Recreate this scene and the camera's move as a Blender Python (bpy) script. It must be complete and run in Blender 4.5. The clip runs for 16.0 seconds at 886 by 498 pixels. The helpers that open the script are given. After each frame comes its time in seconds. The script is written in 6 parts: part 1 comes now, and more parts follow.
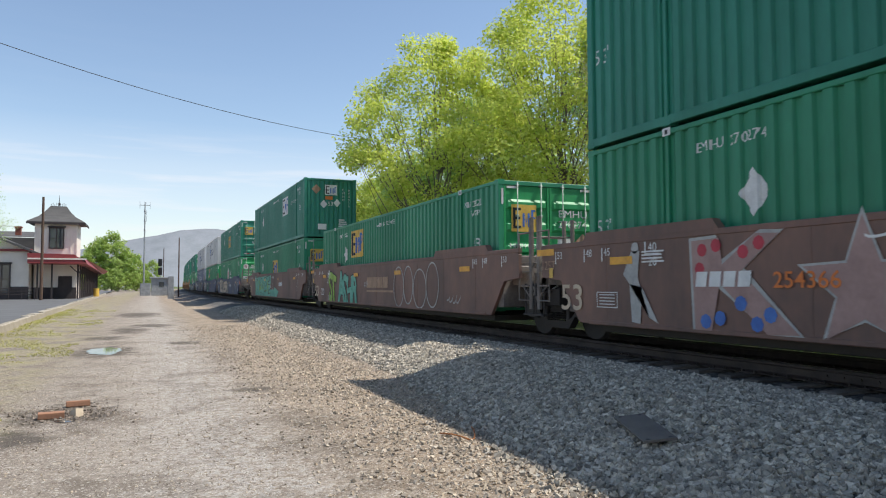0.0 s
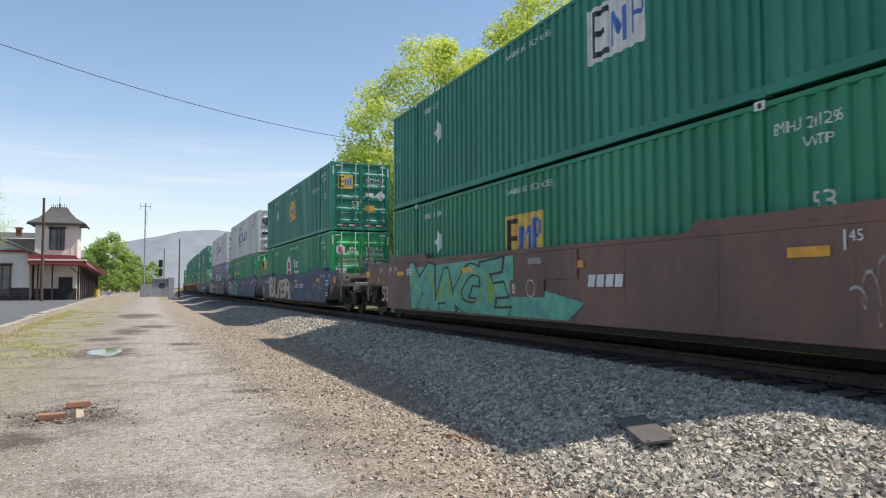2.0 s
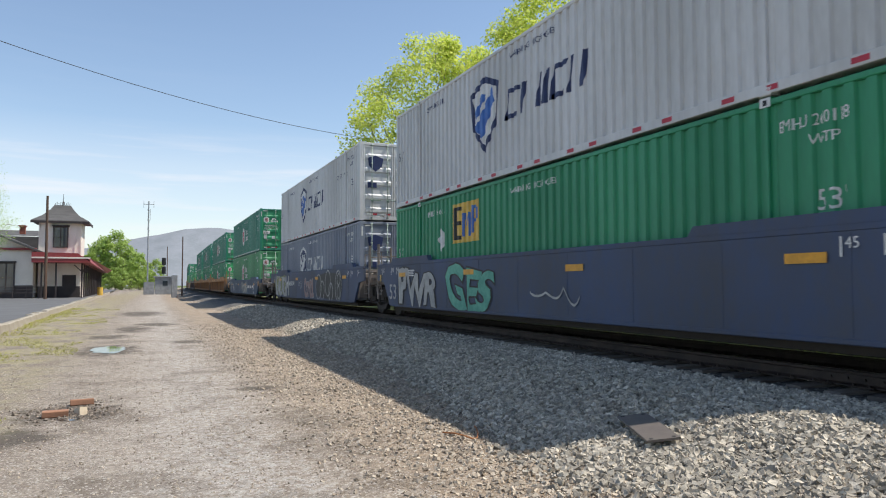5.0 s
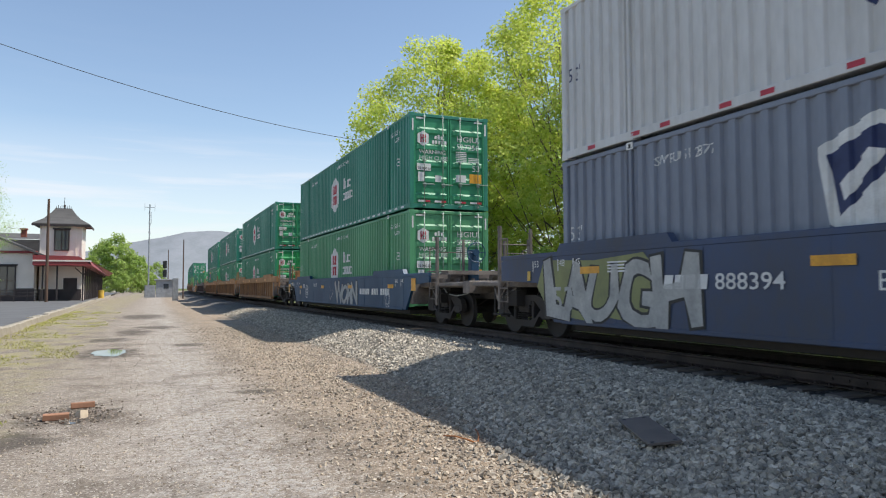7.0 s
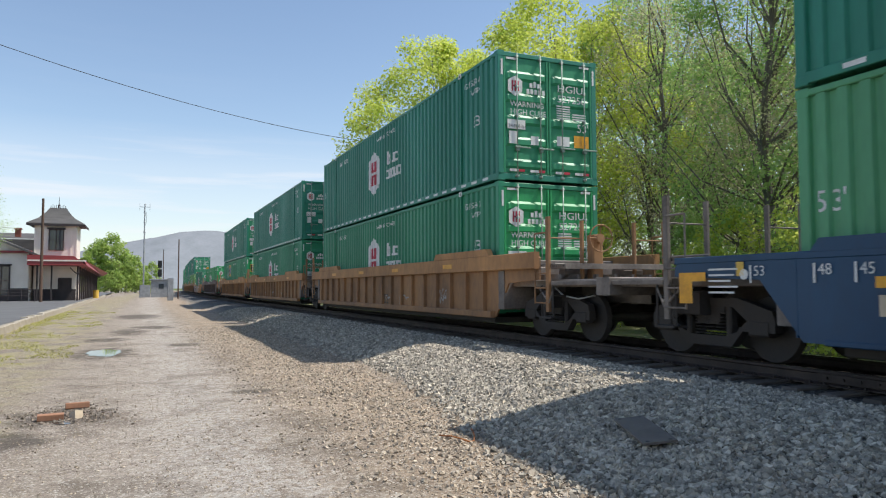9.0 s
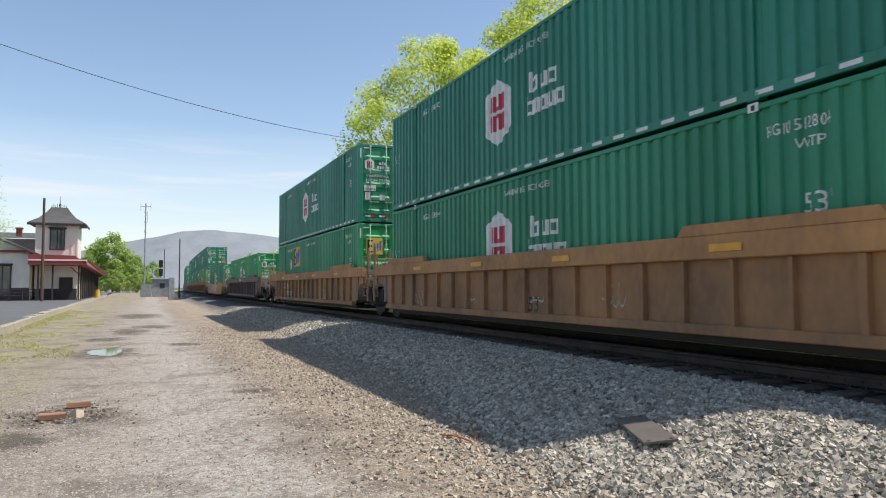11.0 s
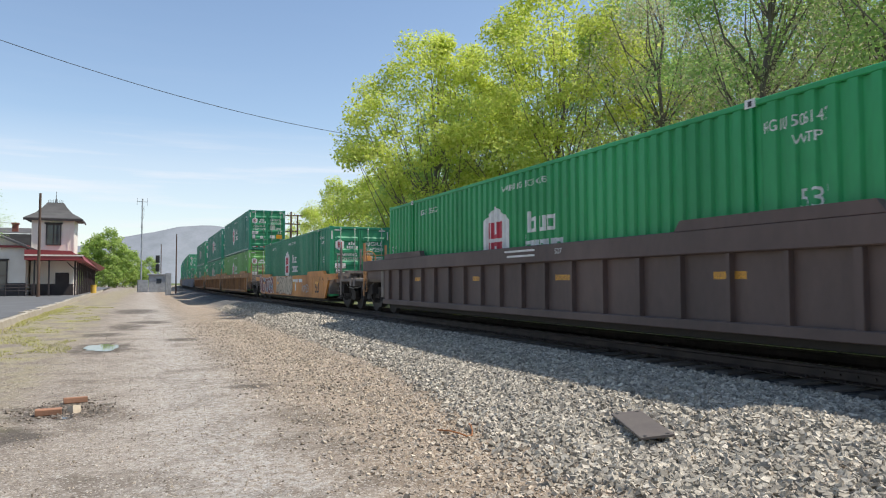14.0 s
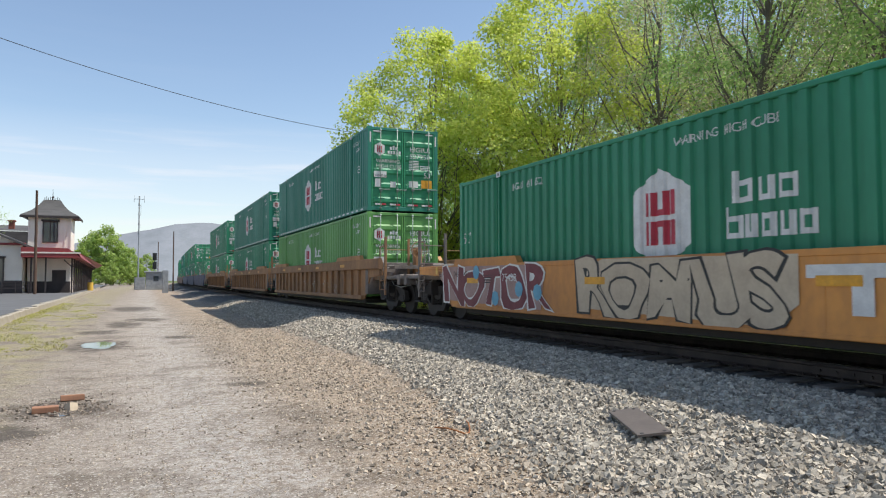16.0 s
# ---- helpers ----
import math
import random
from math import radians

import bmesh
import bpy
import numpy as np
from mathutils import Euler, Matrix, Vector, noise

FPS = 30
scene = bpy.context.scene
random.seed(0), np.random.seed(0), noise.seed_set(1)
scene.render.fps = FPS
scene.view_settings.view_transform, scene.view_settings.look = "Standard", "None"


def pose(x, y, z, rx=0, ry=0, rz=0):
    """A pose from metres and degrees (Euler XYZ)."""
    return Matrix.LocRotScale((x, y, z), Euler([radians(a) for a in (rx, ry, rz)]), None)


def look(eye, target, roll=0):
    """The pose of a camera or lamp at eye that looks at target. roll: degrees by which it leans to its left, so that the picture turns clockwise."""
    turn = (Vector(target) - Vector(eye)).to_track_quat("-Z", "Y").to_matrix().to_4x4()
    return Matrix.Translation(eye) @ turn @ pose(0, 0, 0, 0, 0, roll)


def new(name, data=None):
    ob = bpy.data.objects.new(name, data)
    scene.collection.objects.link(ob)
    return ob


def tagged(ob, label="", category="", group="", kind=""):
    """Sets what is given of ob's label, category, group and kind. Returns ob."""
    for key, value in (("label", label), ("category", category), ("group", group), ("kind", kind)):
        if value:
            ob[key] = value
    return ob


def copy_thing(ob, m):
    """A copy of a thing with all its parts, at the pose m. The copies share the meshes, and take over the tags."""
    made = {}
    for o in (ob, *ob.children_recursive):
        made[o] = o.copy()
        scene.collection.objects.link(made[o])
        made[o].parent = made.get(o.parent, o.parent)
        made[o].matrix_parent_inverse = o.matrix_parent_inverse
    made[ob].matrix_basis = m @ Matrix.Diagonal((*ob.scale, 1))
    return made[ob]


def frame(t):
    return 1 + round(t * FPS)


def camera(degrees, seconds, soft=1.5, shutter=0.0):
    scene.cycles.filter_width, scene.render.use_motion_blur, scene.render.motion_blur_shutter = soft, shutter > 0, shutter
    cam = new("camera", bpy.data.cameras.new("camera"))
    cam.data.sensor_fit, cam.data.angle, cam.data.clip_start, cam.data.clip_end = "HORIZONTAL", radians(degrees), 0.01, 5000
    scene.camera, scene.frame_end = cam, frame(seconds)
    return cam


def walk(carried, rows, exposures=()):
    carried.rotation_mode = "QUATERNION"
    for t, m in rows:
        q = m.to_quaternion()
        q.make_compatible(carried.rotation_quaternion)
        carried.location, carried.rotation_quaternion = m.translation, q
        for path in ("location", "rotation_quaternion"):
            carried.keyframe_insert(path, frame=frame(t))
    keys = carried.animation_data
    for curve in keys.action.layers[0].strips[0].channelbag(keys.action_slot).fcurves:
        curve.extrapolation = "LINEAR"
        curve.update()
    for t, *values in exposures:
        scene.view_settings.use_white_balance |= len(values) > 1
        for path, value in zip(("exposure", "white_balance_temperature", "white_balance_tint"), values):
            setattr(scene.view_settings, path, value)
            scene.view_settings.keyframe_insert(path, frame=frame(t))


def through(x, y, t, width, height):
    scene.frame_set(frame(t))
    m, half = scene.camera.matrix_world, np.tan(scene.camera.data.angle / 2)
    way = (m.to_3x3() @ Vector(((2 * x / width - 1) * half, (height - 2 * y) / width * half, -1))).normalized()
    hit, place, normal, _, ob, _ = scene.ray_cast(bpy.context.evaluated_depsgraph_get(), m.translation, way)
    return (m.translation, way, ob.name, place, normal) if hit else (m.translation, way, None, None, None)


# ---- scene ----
cam = camera(64.28, 16.0, soft=1.1, shutter=0.06)
EYE = (0.0, 0.0, 1.59)


def aim(yaw, pitch, roll):
    """Camera pose: yaw to the right of the track's direction, pitch up, lean to the left, in degrees."""
    a, b = radians(yaw), radians(pitch)
    way = Vector((math.sin(a) * math.cos(b), math.cos(a) * math.cos(b), math.sin(b)))
    return look(EYE, Vector(EYE) + way, roll)


PATH = [(0, 23.094, 2.947, -.19), (.5, 23.081, 2.923, -.154), (1, 23.083, 2.963, -.173), (1.5, 23.083, 2.963, -.173),
        (2, 23.063, 3.044, -.164), (2.5, 23.082, 2.993, -.145), (3, 23.062, 2.929, -.163), (3.5, 23.08, 2.873, -.13),
        (4, 23.022, 2.857, -.14), (6.5, 22.671, 3.029, -.12), (7, 22.769, 3.123, -.141), (7.5, 22.867, 3.175, -.17),
        (8, 22.905, 3.254, -.167), (8.5, 23.038, 3.175, -.174), (9, 23.113, 3.104, -.156), (11.5, 23.031, 3.018, -.179),
        (12, 23.032, 2.958, -.178), (12.5, 23.107, 2.899, -.178), (13, 23.207, 2.739, -.17), (13.5, 23.193, 2.679, -.17),
        (14, 23.277, 2.691, -.142), (14.5, 23.317, 2.544, -.172), (15, 23.342, 2.608, -.166), (15.5, 23.441, 2.607, -.171),
        (16, 23.482, 2.495, -.12)]
walk(cam, [(t, aim(a, b, c)) for t, a, b, c in PATH])

# ---- world, sun, exposure ----
SUN_WAY = Vector((-4.0, 1.35, -6.84)).normalized()      # the way the sunlight travels
world = bpy.data.worlds.new("world")
scene.world = world
world.use_nodes = True
wn, wl = world.node_tree.nodes, world.node_tree.links
wn.clear()
w_out, w_bg, w_sky = wn.new("ShaderNodeOutputWorld"), wn.new("ShaderNodeBackground"), wn.new("ShaderNodeTexSky")
w_sky.sky_type = "NISHITA"
w_sky.sun_disc = False
w_sky.sun_elevation = math.asin(-SUN_WAY.z)
w_sky.sun_rotation = math.atan2(-SUN_WAY.x, -SUN_WAY.y)
w_sky.air_density, w_sky.dust_density, w_sky.ozone_density = 1.0, 0.5, 0.3
w_bg.inputs[1].default_value = 0.132
# thin streaks of high cloud in the sky
w_geo, w_map, w_noise, w_ramp = (wn.new(n) for n in ("ShaderNodeTexCoord", "ShaderNodeMapping", "ShaderNodeTexNoise", "ShaderNodeValToRGB"))
w_sep, w_band, w_mul, w_mix = (wn.new(n) for n in ("ShaderNodeSeparateXYZ", "ShaderNodeValToRGB", "ShaderNodeMath", "ShaderNodeMix"))
w_map.inputs["Scale"].default_value = (1.6, 1.6, 22.0)
w_map.inputs["Rotation"].default_value = (0.05, 0.02, 0.0)
w_noise.inputs["Scale"].default_value, w_noise.inputs["Detail"].default_value, w_noise.inputs["Roughness"].default_value = 2.2, 6, 0.55
w_ramp.color_ramp.elements[0].position, w_ramp.color_ramp.elements[1].position = 0.52, 0.85
e = w_band.color_ramp.elements
e[0].position, e[0].color = 0.0, (1, 1, 1, 1)
e[1].position, e[1].color = 0.40, (0, 0, 0, 1)
e.new(0.155).color = (0.9, 0.9, 0.9, 1)
e.new(0.215).color = (0.05, 0.05, 0.05, 1)
w_mix.data_type = "RGBA"
w_mix.inputs[7].default_value = (5.7, 5.7, 6.0, 1)
w_lift = wn.new("ShaderNodeMapRange")
w_lift.inputs[3].default_value = 0.26
w_mul.operation = "MULTIPLY"
for a, b in ((w_geo.outputs["Generated"], w_map.inputs[0]), (w_map.outputs[0], w_noise.inputs["Vector"]), (w_noise.outputs[0], w_ramp.inputs[0]),
             (w_geo.outputs["Generated"], w_sep.inputs[0]), (w_sep.outputs[2], w_band.inputs[0]), (w_band.outputs[0], w_mul.inputs[0]),
             (w_ramp.outputs[0], w_lift.inputs[0]), (w_lift.outputs[0], w_mul.inputs[1]), (w_mul.outputs[0], w_mix.inputs[0]), (w_sky.outputs[0], w_mix.inputs[6]),
             (w_mix.outputs[2], w_bg.inputs[0]), (w_bg.outputs[0], w_out.inputs[0])):
    wl.new(a, b)
sun = new("sun", bpy.data.lights.new("sun", "SUN"))
sun.data.energy, sun.data.angle, sun.data.color = 4.2, radians(0.53), (1.0, 0.95, 0.87)
sun.matrix_world = look((40, -20, 80), Vector((40, -20, 80)) + SUN_WAY)
scene.view_settings.exposure = 0.34


# ---- materials ----
def nodes_of(m):
    m.use_nodes = True
    return m.node_tree.nodes, m.node_tree.links, m.node_tree.nodes["Principled BSDF"]


def surface(name, base, other=None, rough=0.6, metal=0.0, coarse=0.8, fine=30.0, mix=0.6, bump=0.2, dist=0.01, island=0.0, spread=0.0, stretch=(1, 1, 1), spec=0.5):
    """Procedural surface: two colours mixed by coarse and fine noise, fine relief, roughness that varies."""
    m = bpy.data.materials.new(name)
    n, l, b = nodes_of(m)
    other = other or tuple(c * 0.7 for c in base)
    tc, mp, n1, n2, rp, mx, bp = (n.new(k) for k in ("ShaderNodeTexCoord", "ShaderNodeMapping", "ShaderNodeTexNoise", "ShaderNodeTexNoise", "ShaderNodeValToRGB", "ShaderNodeMix", "ShaderNodeBump"))
    mp.inputs["Scale"].default_value = stretch
    n1.inputs["Scale"].default_value, n1.inputs["Detail"].default_value = coarse, 6
    n2.inputs["Scale"].default_value, n2.inputs["Detail"].default_value = fine, 4
    l.new(tc.outputs["Object"], mp.inputs[0])
    l.new(mp.outputs[0], n1.inputs["Vector"])
    l.new(mp.outputs[0], n2.inputs["Vector"])
    ma = n.new("ShaderNodeMath")
    ma.operation = "MULTIPLY_ADD"
    ma.inputs[1].default_value = 0.45
    l.new(n2.outputs[0], ma.inputs[0])
    l.new(n1.outputs[0], ma.inputs[2])
    rp.color_ramp.elements[0].position = 0.72 - 0.28 * mix
    rp.color_ramp.elements[1].position = 0.72 + 0.22 * mix
    l.new(ma.outputs[0], rp.inputs[0])
    mx.data_type = "RGBA"
    mx.inputs[6].default_value, mx.inputs[7].default_value = (*base, 1), (*other, 1)
    l.new(rp.outputs[0], mx.inputs[0])
    out = mx.outputs[2]
    if spread:
        gi = n.new("ShaderNodeNewGeometry" if island else "ShaderNodeObjectInfo")
        hs, mr = n.new("ShaderNodeHueSaturation"), n.new("ShaderNodeMapRange")
        mr.inputs[3].default_value, mr.inputs[4].default_value = 1 - spread, 1 + spread
        l.new(gi.outputs["Random Per Island" if island else "Random"], mr.inputs[0])
        l.new(mr.outputs[0], hs.inputs["Value"])
        l.new(out, hs.inputs["Color"])
        out = hs.outputs[0]
    l.new(out, b.inputs["Base Color"])
    mr2 = n.new("ShaderNodeMapRange")
    mr2.inputs[3].default_value, mr2.inputs[4].default_value = max(rough - 0.12, 0.05), min(rough + 0.15, 1)
    l.new(n1.outputs[0], mr2.inputs[0])
    l.new(mr2.outputs[0], b.inputs["Roughness"])
    b.inputs["Metallic"].default_value = metal
    b.inputs["Specular IOR Level"].default_value = spec
    bp.inputs["Strength"].default_value, bp.inputs["Distance"].default_value = bump, dist
    l.new(n2.outputs[0], bp.inputs["Height"])
    l.new(bp.outputs[0], b.inputs["Normal"])
    return m


def leafy(name, c1, c2, through=0.35):
    """Leaves: diffuse and translucent, each island with its own shade."""
    m = bpy.data.materials.new(name)
    n, l, b = nodes_of(m)
    gi, rp, tr, ms = n.new("ShaderNodeNewGeometry"), n.new("ShaderNodeValToRGB"), n.new("ShaderNodeBsdfTranslucent"), n.new("ShaderNodeMixShader")
    rp.color_ramp.elements[0].color, rp.color_ramp.elements[1].color = (*c1, 1), (*c2, 1)
    l.new(gi.outputs["Random Per Island"], rp.inputs[0])
    l.new(rp.outputs[0], b.inputs["Base Color"])
    l.new(rp.outputs[0], tr.inputs[0])
    b.inputs["Roughness"].default_value = 0.55
    b.inputs["Specular IOR Level"].default_value = 0.3
    ms.inputs[0].default_value = through
    out = n["Material Output"]
    l.new(b.outputs[0], ms.inputs[1])
    l.new(tr.outputs[0], ms.inputs[2])
    l.new(ms.outputs[0], out.inputs[0])
    return m


def green(name, c):
    return surface(name, c, tuple(k * 0.72 for k in c), rough=0.48, coarse=0.9, fine=14, mix=0.9, bump=0.05, dist=0.004, stretch=(1, 1, 0.25))


M = {
    "green_a": green("dark green container paint", (0.026, 0.262, 0.135)),
    "green_b": green("bluish green container paint", (0.026, 0.238, 0.16)),
    "green_c": green("bright green container paint", (0.027, 0.36, 0.115)),
    "green_d": green("light yellowish green container paint", (0.149, 0.391, 0.103)),
    "green_e": green("mid green container paint", (0.034, 0.3, 0.142)),
    "green_f": green("faded green container paint", (0.095, 0.34, 0.16)),
    "white_c": surface("white container paint", (0.68, 0.68, 0.68), (0.5, 0.5, 0.49), rough=0.45, coarse=0.7, fine=12, mix=1, bump=0.04, stretch=(1, 1, .3)),
    "grey_c": surface("blue grey container paint", (0.24, 0.27, 0.33), (0.17, 0.19, 0.24), rough=0.5, coarse=0.8, fine=14, mix=1, bump=0.05, stretch=(1, 1, .3)),
    "white": surface("white marking film", (0.78, 0.78, 0.76), (0.6, 0.6, 0.58), rough=0.5, coarse=4, fine=40, mix=0.8, bump=0.02),
    "orange": surface("orange marking film", (0.75, 0.2, 0.03), (0.6, 0.16, 0.03), rough=0.5, coarse=4, bump=0.02),
    "yellow": surface("yellow marking film", (0.75, 0.5, 0.09), (0.6, 0.38, 0.07), rough=0.5, coarse=4, bump=0.02),
    "amber": surface("amber reflective tape", (0.8, 0.38, 0.02), (0.6, 0.28, 0.02), rough=0.35, coarse=4, bump=0.02),
    "red": surface("red marking film", (0.5, 0.03, 0.06), (0.4, 0.03, 0.05), rough=0.5, coarse=4, bump=0.02),
    "blue": surface("blue marking film", (0.05, 0.17, 0.5), (0.04, 0.12, 0.4), rough=0.5, coarse=4, bump=0.02),
    "navy": surface("navy marking film", (0.02, 0.035, 0.12), (0.015, 0.025, 0.09), rough=0.5, coarse=4, bump=0.02),
    "black": surface("black marking film", (0.02, 0.02, 0.02), (0.03, 0.03, 0.03), rough=0.55, coarse=4, bump=0.02),
    "tan": surface("tan placard", (0.4, 0.25, 0.16), (0.3, 0.19, 0.12), rough=0.6, coarse=4, bump=0.02),
    "teal": surface("pale teal spray paint", (0.15, 0.46, 0.33), (0.09, 0.32, 0.24), rough=0.6, coarse=3, fine=20, bump=0.02),
    "spray": surface("pale grey spray paint", (0.5, 0.5, 0.47), (0.3, 0.3, 0.29), rough=0.6, coarse=3, fine=20, mix=1, bump=0.02),
    "pink": surface("dusty pink spray paint", (0.42, 0.27, 0.24), (0.3, 0.19, 0.17), rough=0.6, coarse=3, fine=20, mix=1, bump=0.02),
    "plum": surface("dark red spray paint", (0.22, 0.05, 0.06), (0.15, 0.04, 0.045), rough=0.6, coarse=3, fine=20, mix=1, bump=0.02),
    "sky": surface("light blue spray paint", (0.16, 0.42, 0.55), (0.12, 0.3, 0.42), rough=0.6, coarse=3, fine=20, mix=1, bump=0.02),
    "lime": surface("lime spray paint", (0.3, 0.48, 0.07), (0.22, 0.36, 0.05), rough=0.6, coarse=3, fine=20, bump=0.02),
    "moss": surface("pale yellow-green spray paint", (0.27, 0.29, 0.11), (0.2, 0.21, 0.1), rough=0.6, coarse=3, fine=20, mix=1, bump=0.02),
    "cream": surface("cream spray paint", (0.6, 0.5, 0.36), (0.45, 0.36, 0.26), rough=0.6, coarse=3, fine=20, mix=1, bump=0.02),
    "steel": surface("dull galvanised steel rod", (0.34, 0.40, 0.37), (0.2, 0.27, 0.23), rough=0.55, metal=0.3, coarse=5, fine=40, bump=0.05),
    "brown_car": surface("red-brown car paint with grime", (0.235, 0.12, 0.088), (0.13, 0.083, 0.068), rough=0.6, coarse=0.9, fine=9, mix=1, bump=0.12, dist=0.006, stretch=(1, 1, .5)),
    "blue_car": surface("weathered dark blue car paint", (0.042, 0.074, 0.165), (0.066, 0.074, 0.098), rough=0.6, coarse=0.9, fine=9, mix=1, bump=0.12, dist=0.006, stretch=(1, 1, .5)),
    "navy_car": surface("clean navy blue car paint", (0.008, 0.06, 0.135), (0.010, 0.045, 0.10), rough=0.5, coarse=0.9, fine=9, mix=.8, bump=0.06, dist=0.005, stretch=(1, 1, .5)),
    "tan_car": surface("rusty tan car paint", (0.56, 0.28, 0.10), (0.28, 0.145, 0.065), rough=0.7, coarse=0.9, fine=8, mix=1, bump=0.15, dist=0.006, stretch=(1, 1, .6)),
    "tan_dirty": surface("grimy brown tan car paint", (0.42, 0.215, 0.088), (0.21, 0.12, 0.066), rough=0.75, coarse=0.9, fine=8, mix=1, bump=0.18, dist=0.006, stretch=(1, 1, .6)),
    "orange_car": surface("orange yellow car paint with grime", (0.720, 0.312, 0.072), (0.384, 0.168, 0.060), rough=0.6, coarse=0.8, fine=8, mix=1, bump=0.12, dist=0.006, stretch=(1, 1, .6)),
    "plum_car": surface("dark plum brown car paint", (0.135, 0.09, 0.078), (0.085, 0.062, 0.055), rough=0.6, coarse=0.9, fine=9, mix=1, bump=0.12, dist=0.006, stretch=(1, 1, .5)),
    "grime": surface("dusty brown steel", (0.25, 0.215, 0.19), (0.11, 0.095, 0.085), rough=0.75, coarse=2, fine=20, mix=1, bump=0.25),
    "iron": surface("greasy black running gear", (0.024, 0.022, 0.022), (0.045, 0.038, 0.033), rough=0.75, metal=0.0, coarse=4, fine=25, mix=1, bump=0.3),
    "tread": surface("polished wheel steel", (0.45, 0.44, 0.43), (0.3, 0.28, 0.27), rough=0.3, metal=1.0, coarse=6, bump=0.03),
    "rail": surface("rusty dark rail steel", (0.07, 0.05, 0.042), (0.035, 0.028, 0.026), rough=0.65, metal=0.3, coarse=3, fine=30, mix=1, bump=0.2),
    "tie": surface("weathered dark timber", (0.10, 0.08, 0.066), (0.17, 0.145, 0.125), rough=0.85, coarse=3, fine=30, mix=1, bump=0.5, spread=0.3, stretch=(.3, 1, 1)),
}


# ---- building helpers ----
class Build:
    """Collects faces for one mesh."""

    def __init__(self):
        self.v, self.f = [], []

    def face(self, pts):
        k = len(self.v)
        self.v += [tuple(p) for p in pts]
        self.f.append(tuple(range(k, k + len(pts))))
        return self

    def box(self, x0, x1, y0, y1, z0, z1, c=0.0):
        """A box; c chamfers its four long edges along the longest side."""
        if c:
            d = (x1 - x0, y1 - y0, z1 - z0)
            a = d.index(max(d))
            lo, hi = (x0, y0, z0), (x1, y1, z1)
            i, j = [q for q in range(3) if q != a]
            ring = [(lo[i] + c, lo[j]), (hi[i] - c, lo[j]), (hi[i], lo[j] + c), (hi[i], hi[j] - c), (hi[i] - c, hi[j]), (lo[i] + c, hi[j]), (lo[i], hi[j] - c), (lo[i], lo[j] + c)]
            k = len(self.v)
            for e_ in (lo[a], hi[a]):
                for p, q in ring:
                    w = [0, 0, 0]
                    w[a], w[i], w[j] = e_, p, q
                    self.v.append(tuple(w))
            n = 8
            self.f += [tuple(k + s for s in ((m), (m + 1) % n, n + (m + 1) % n, n + m)) for m in range(n)]
            self.f += [tuple(k + m for m in range(n))[::-1], tuple(k + n + m for m in range(n))]
            return self
        k = len(self.v)
        self.v += [(x, y, z) for z in (z0, z1) for x, y in ((x0, y0), (x1, y0), (x1, y1), (x0, y1))]
        self.f += [tuple(k + i for i in q) for q in ((3, 2, 1, 0), (4, 5, 6, 7), (0, 1, 5, 4), (1, 2, 6, 5), (2, 3, 7, 6), (3, 0, 4, 7))]
        return self

    def tube(self, a, b, r, r2=None, n=8, cap=True):
        a, b = Vector(a), Vector(b)
        r2 = r if r2 is None else r2
        z = (b - a).normalized()
        x = z.orthogonal().normalized()
        y = z.cross(x)
        k = len(self.v)
        for c, q in ((a, r), (b, r2)):
            self.v += [tuple(c + q * (math.cos(2 * math.pi * i / n) * x + math.sin(2 * math.pi * i / n) * y)) for i in range(n)]
        self.f += [(k + i, k + (i + 1) % n, k + n + (i + 1) % n, k + n + i) for i in range(n)]
        if cap:
            self.f += [tuple(k + i for i in range(n))[::-1], tuple(k + n + i for i in range(n))]
        return self

    def pipe(self, pts, r, n=6):
        for a, b in zip(pts, pts[1:]):
            self.tube(a, b, r, n=n)
        return self

    def prism(self, pts, x0, x1):
        """A polygon of (y, z), anticlockwise seen from -x, drawn out from x0 to x1."""
        k, n = len(self.v), len(pts)
        self.v += [(x0, y, z) for y, z in pts] + [(x1, y, z) for y, z in pts]
        self.f += [tuple(k + i for i in range(n)), tuple(k + n + i for i in range(n))[::-1]]
        self.f += [(k + (i + 1) % n, k + i, k + n + i, k + n + (i + 1) % n) for i in range(n)]
        return self

    def mesh(self, name, mats, smooth=False):
        me = bpy.data.meshes.new(name)
        me.from_pydata(self.v, [], self.f)
        for m in (mats if isinstance(mats, (list, tuple)) else [mats]):
            me.materials.append(m)
        bm = bmesh.new()
        bm.from_mesh(me)
        bmesh.ops.recalc_face_normals(bm, faces=bm.faces)
        bm.to_mesh(me)
        bm.free()
        if smooth:
            me.polygons.foreach_set("use_smooth", [True] * len(me.polygons))
        me.update()
        return me


def part(name, build, material, parent=None, label="", smooth=False):
    ob = new(name, build.mesh(name, material, smooth) if isinstance(build, Build) else build)
    if parent:
        ob.parent = parent
    if label:
        ob["label"] = label
    return ob


def thing(name, m, label, category, group="", kind=""):
    ob = new(name)
    ob.empty_display_size = 0.2
    ob.matrix_world = m
    return tagged(ob, label, category, group, kind)


LETTERS = {}


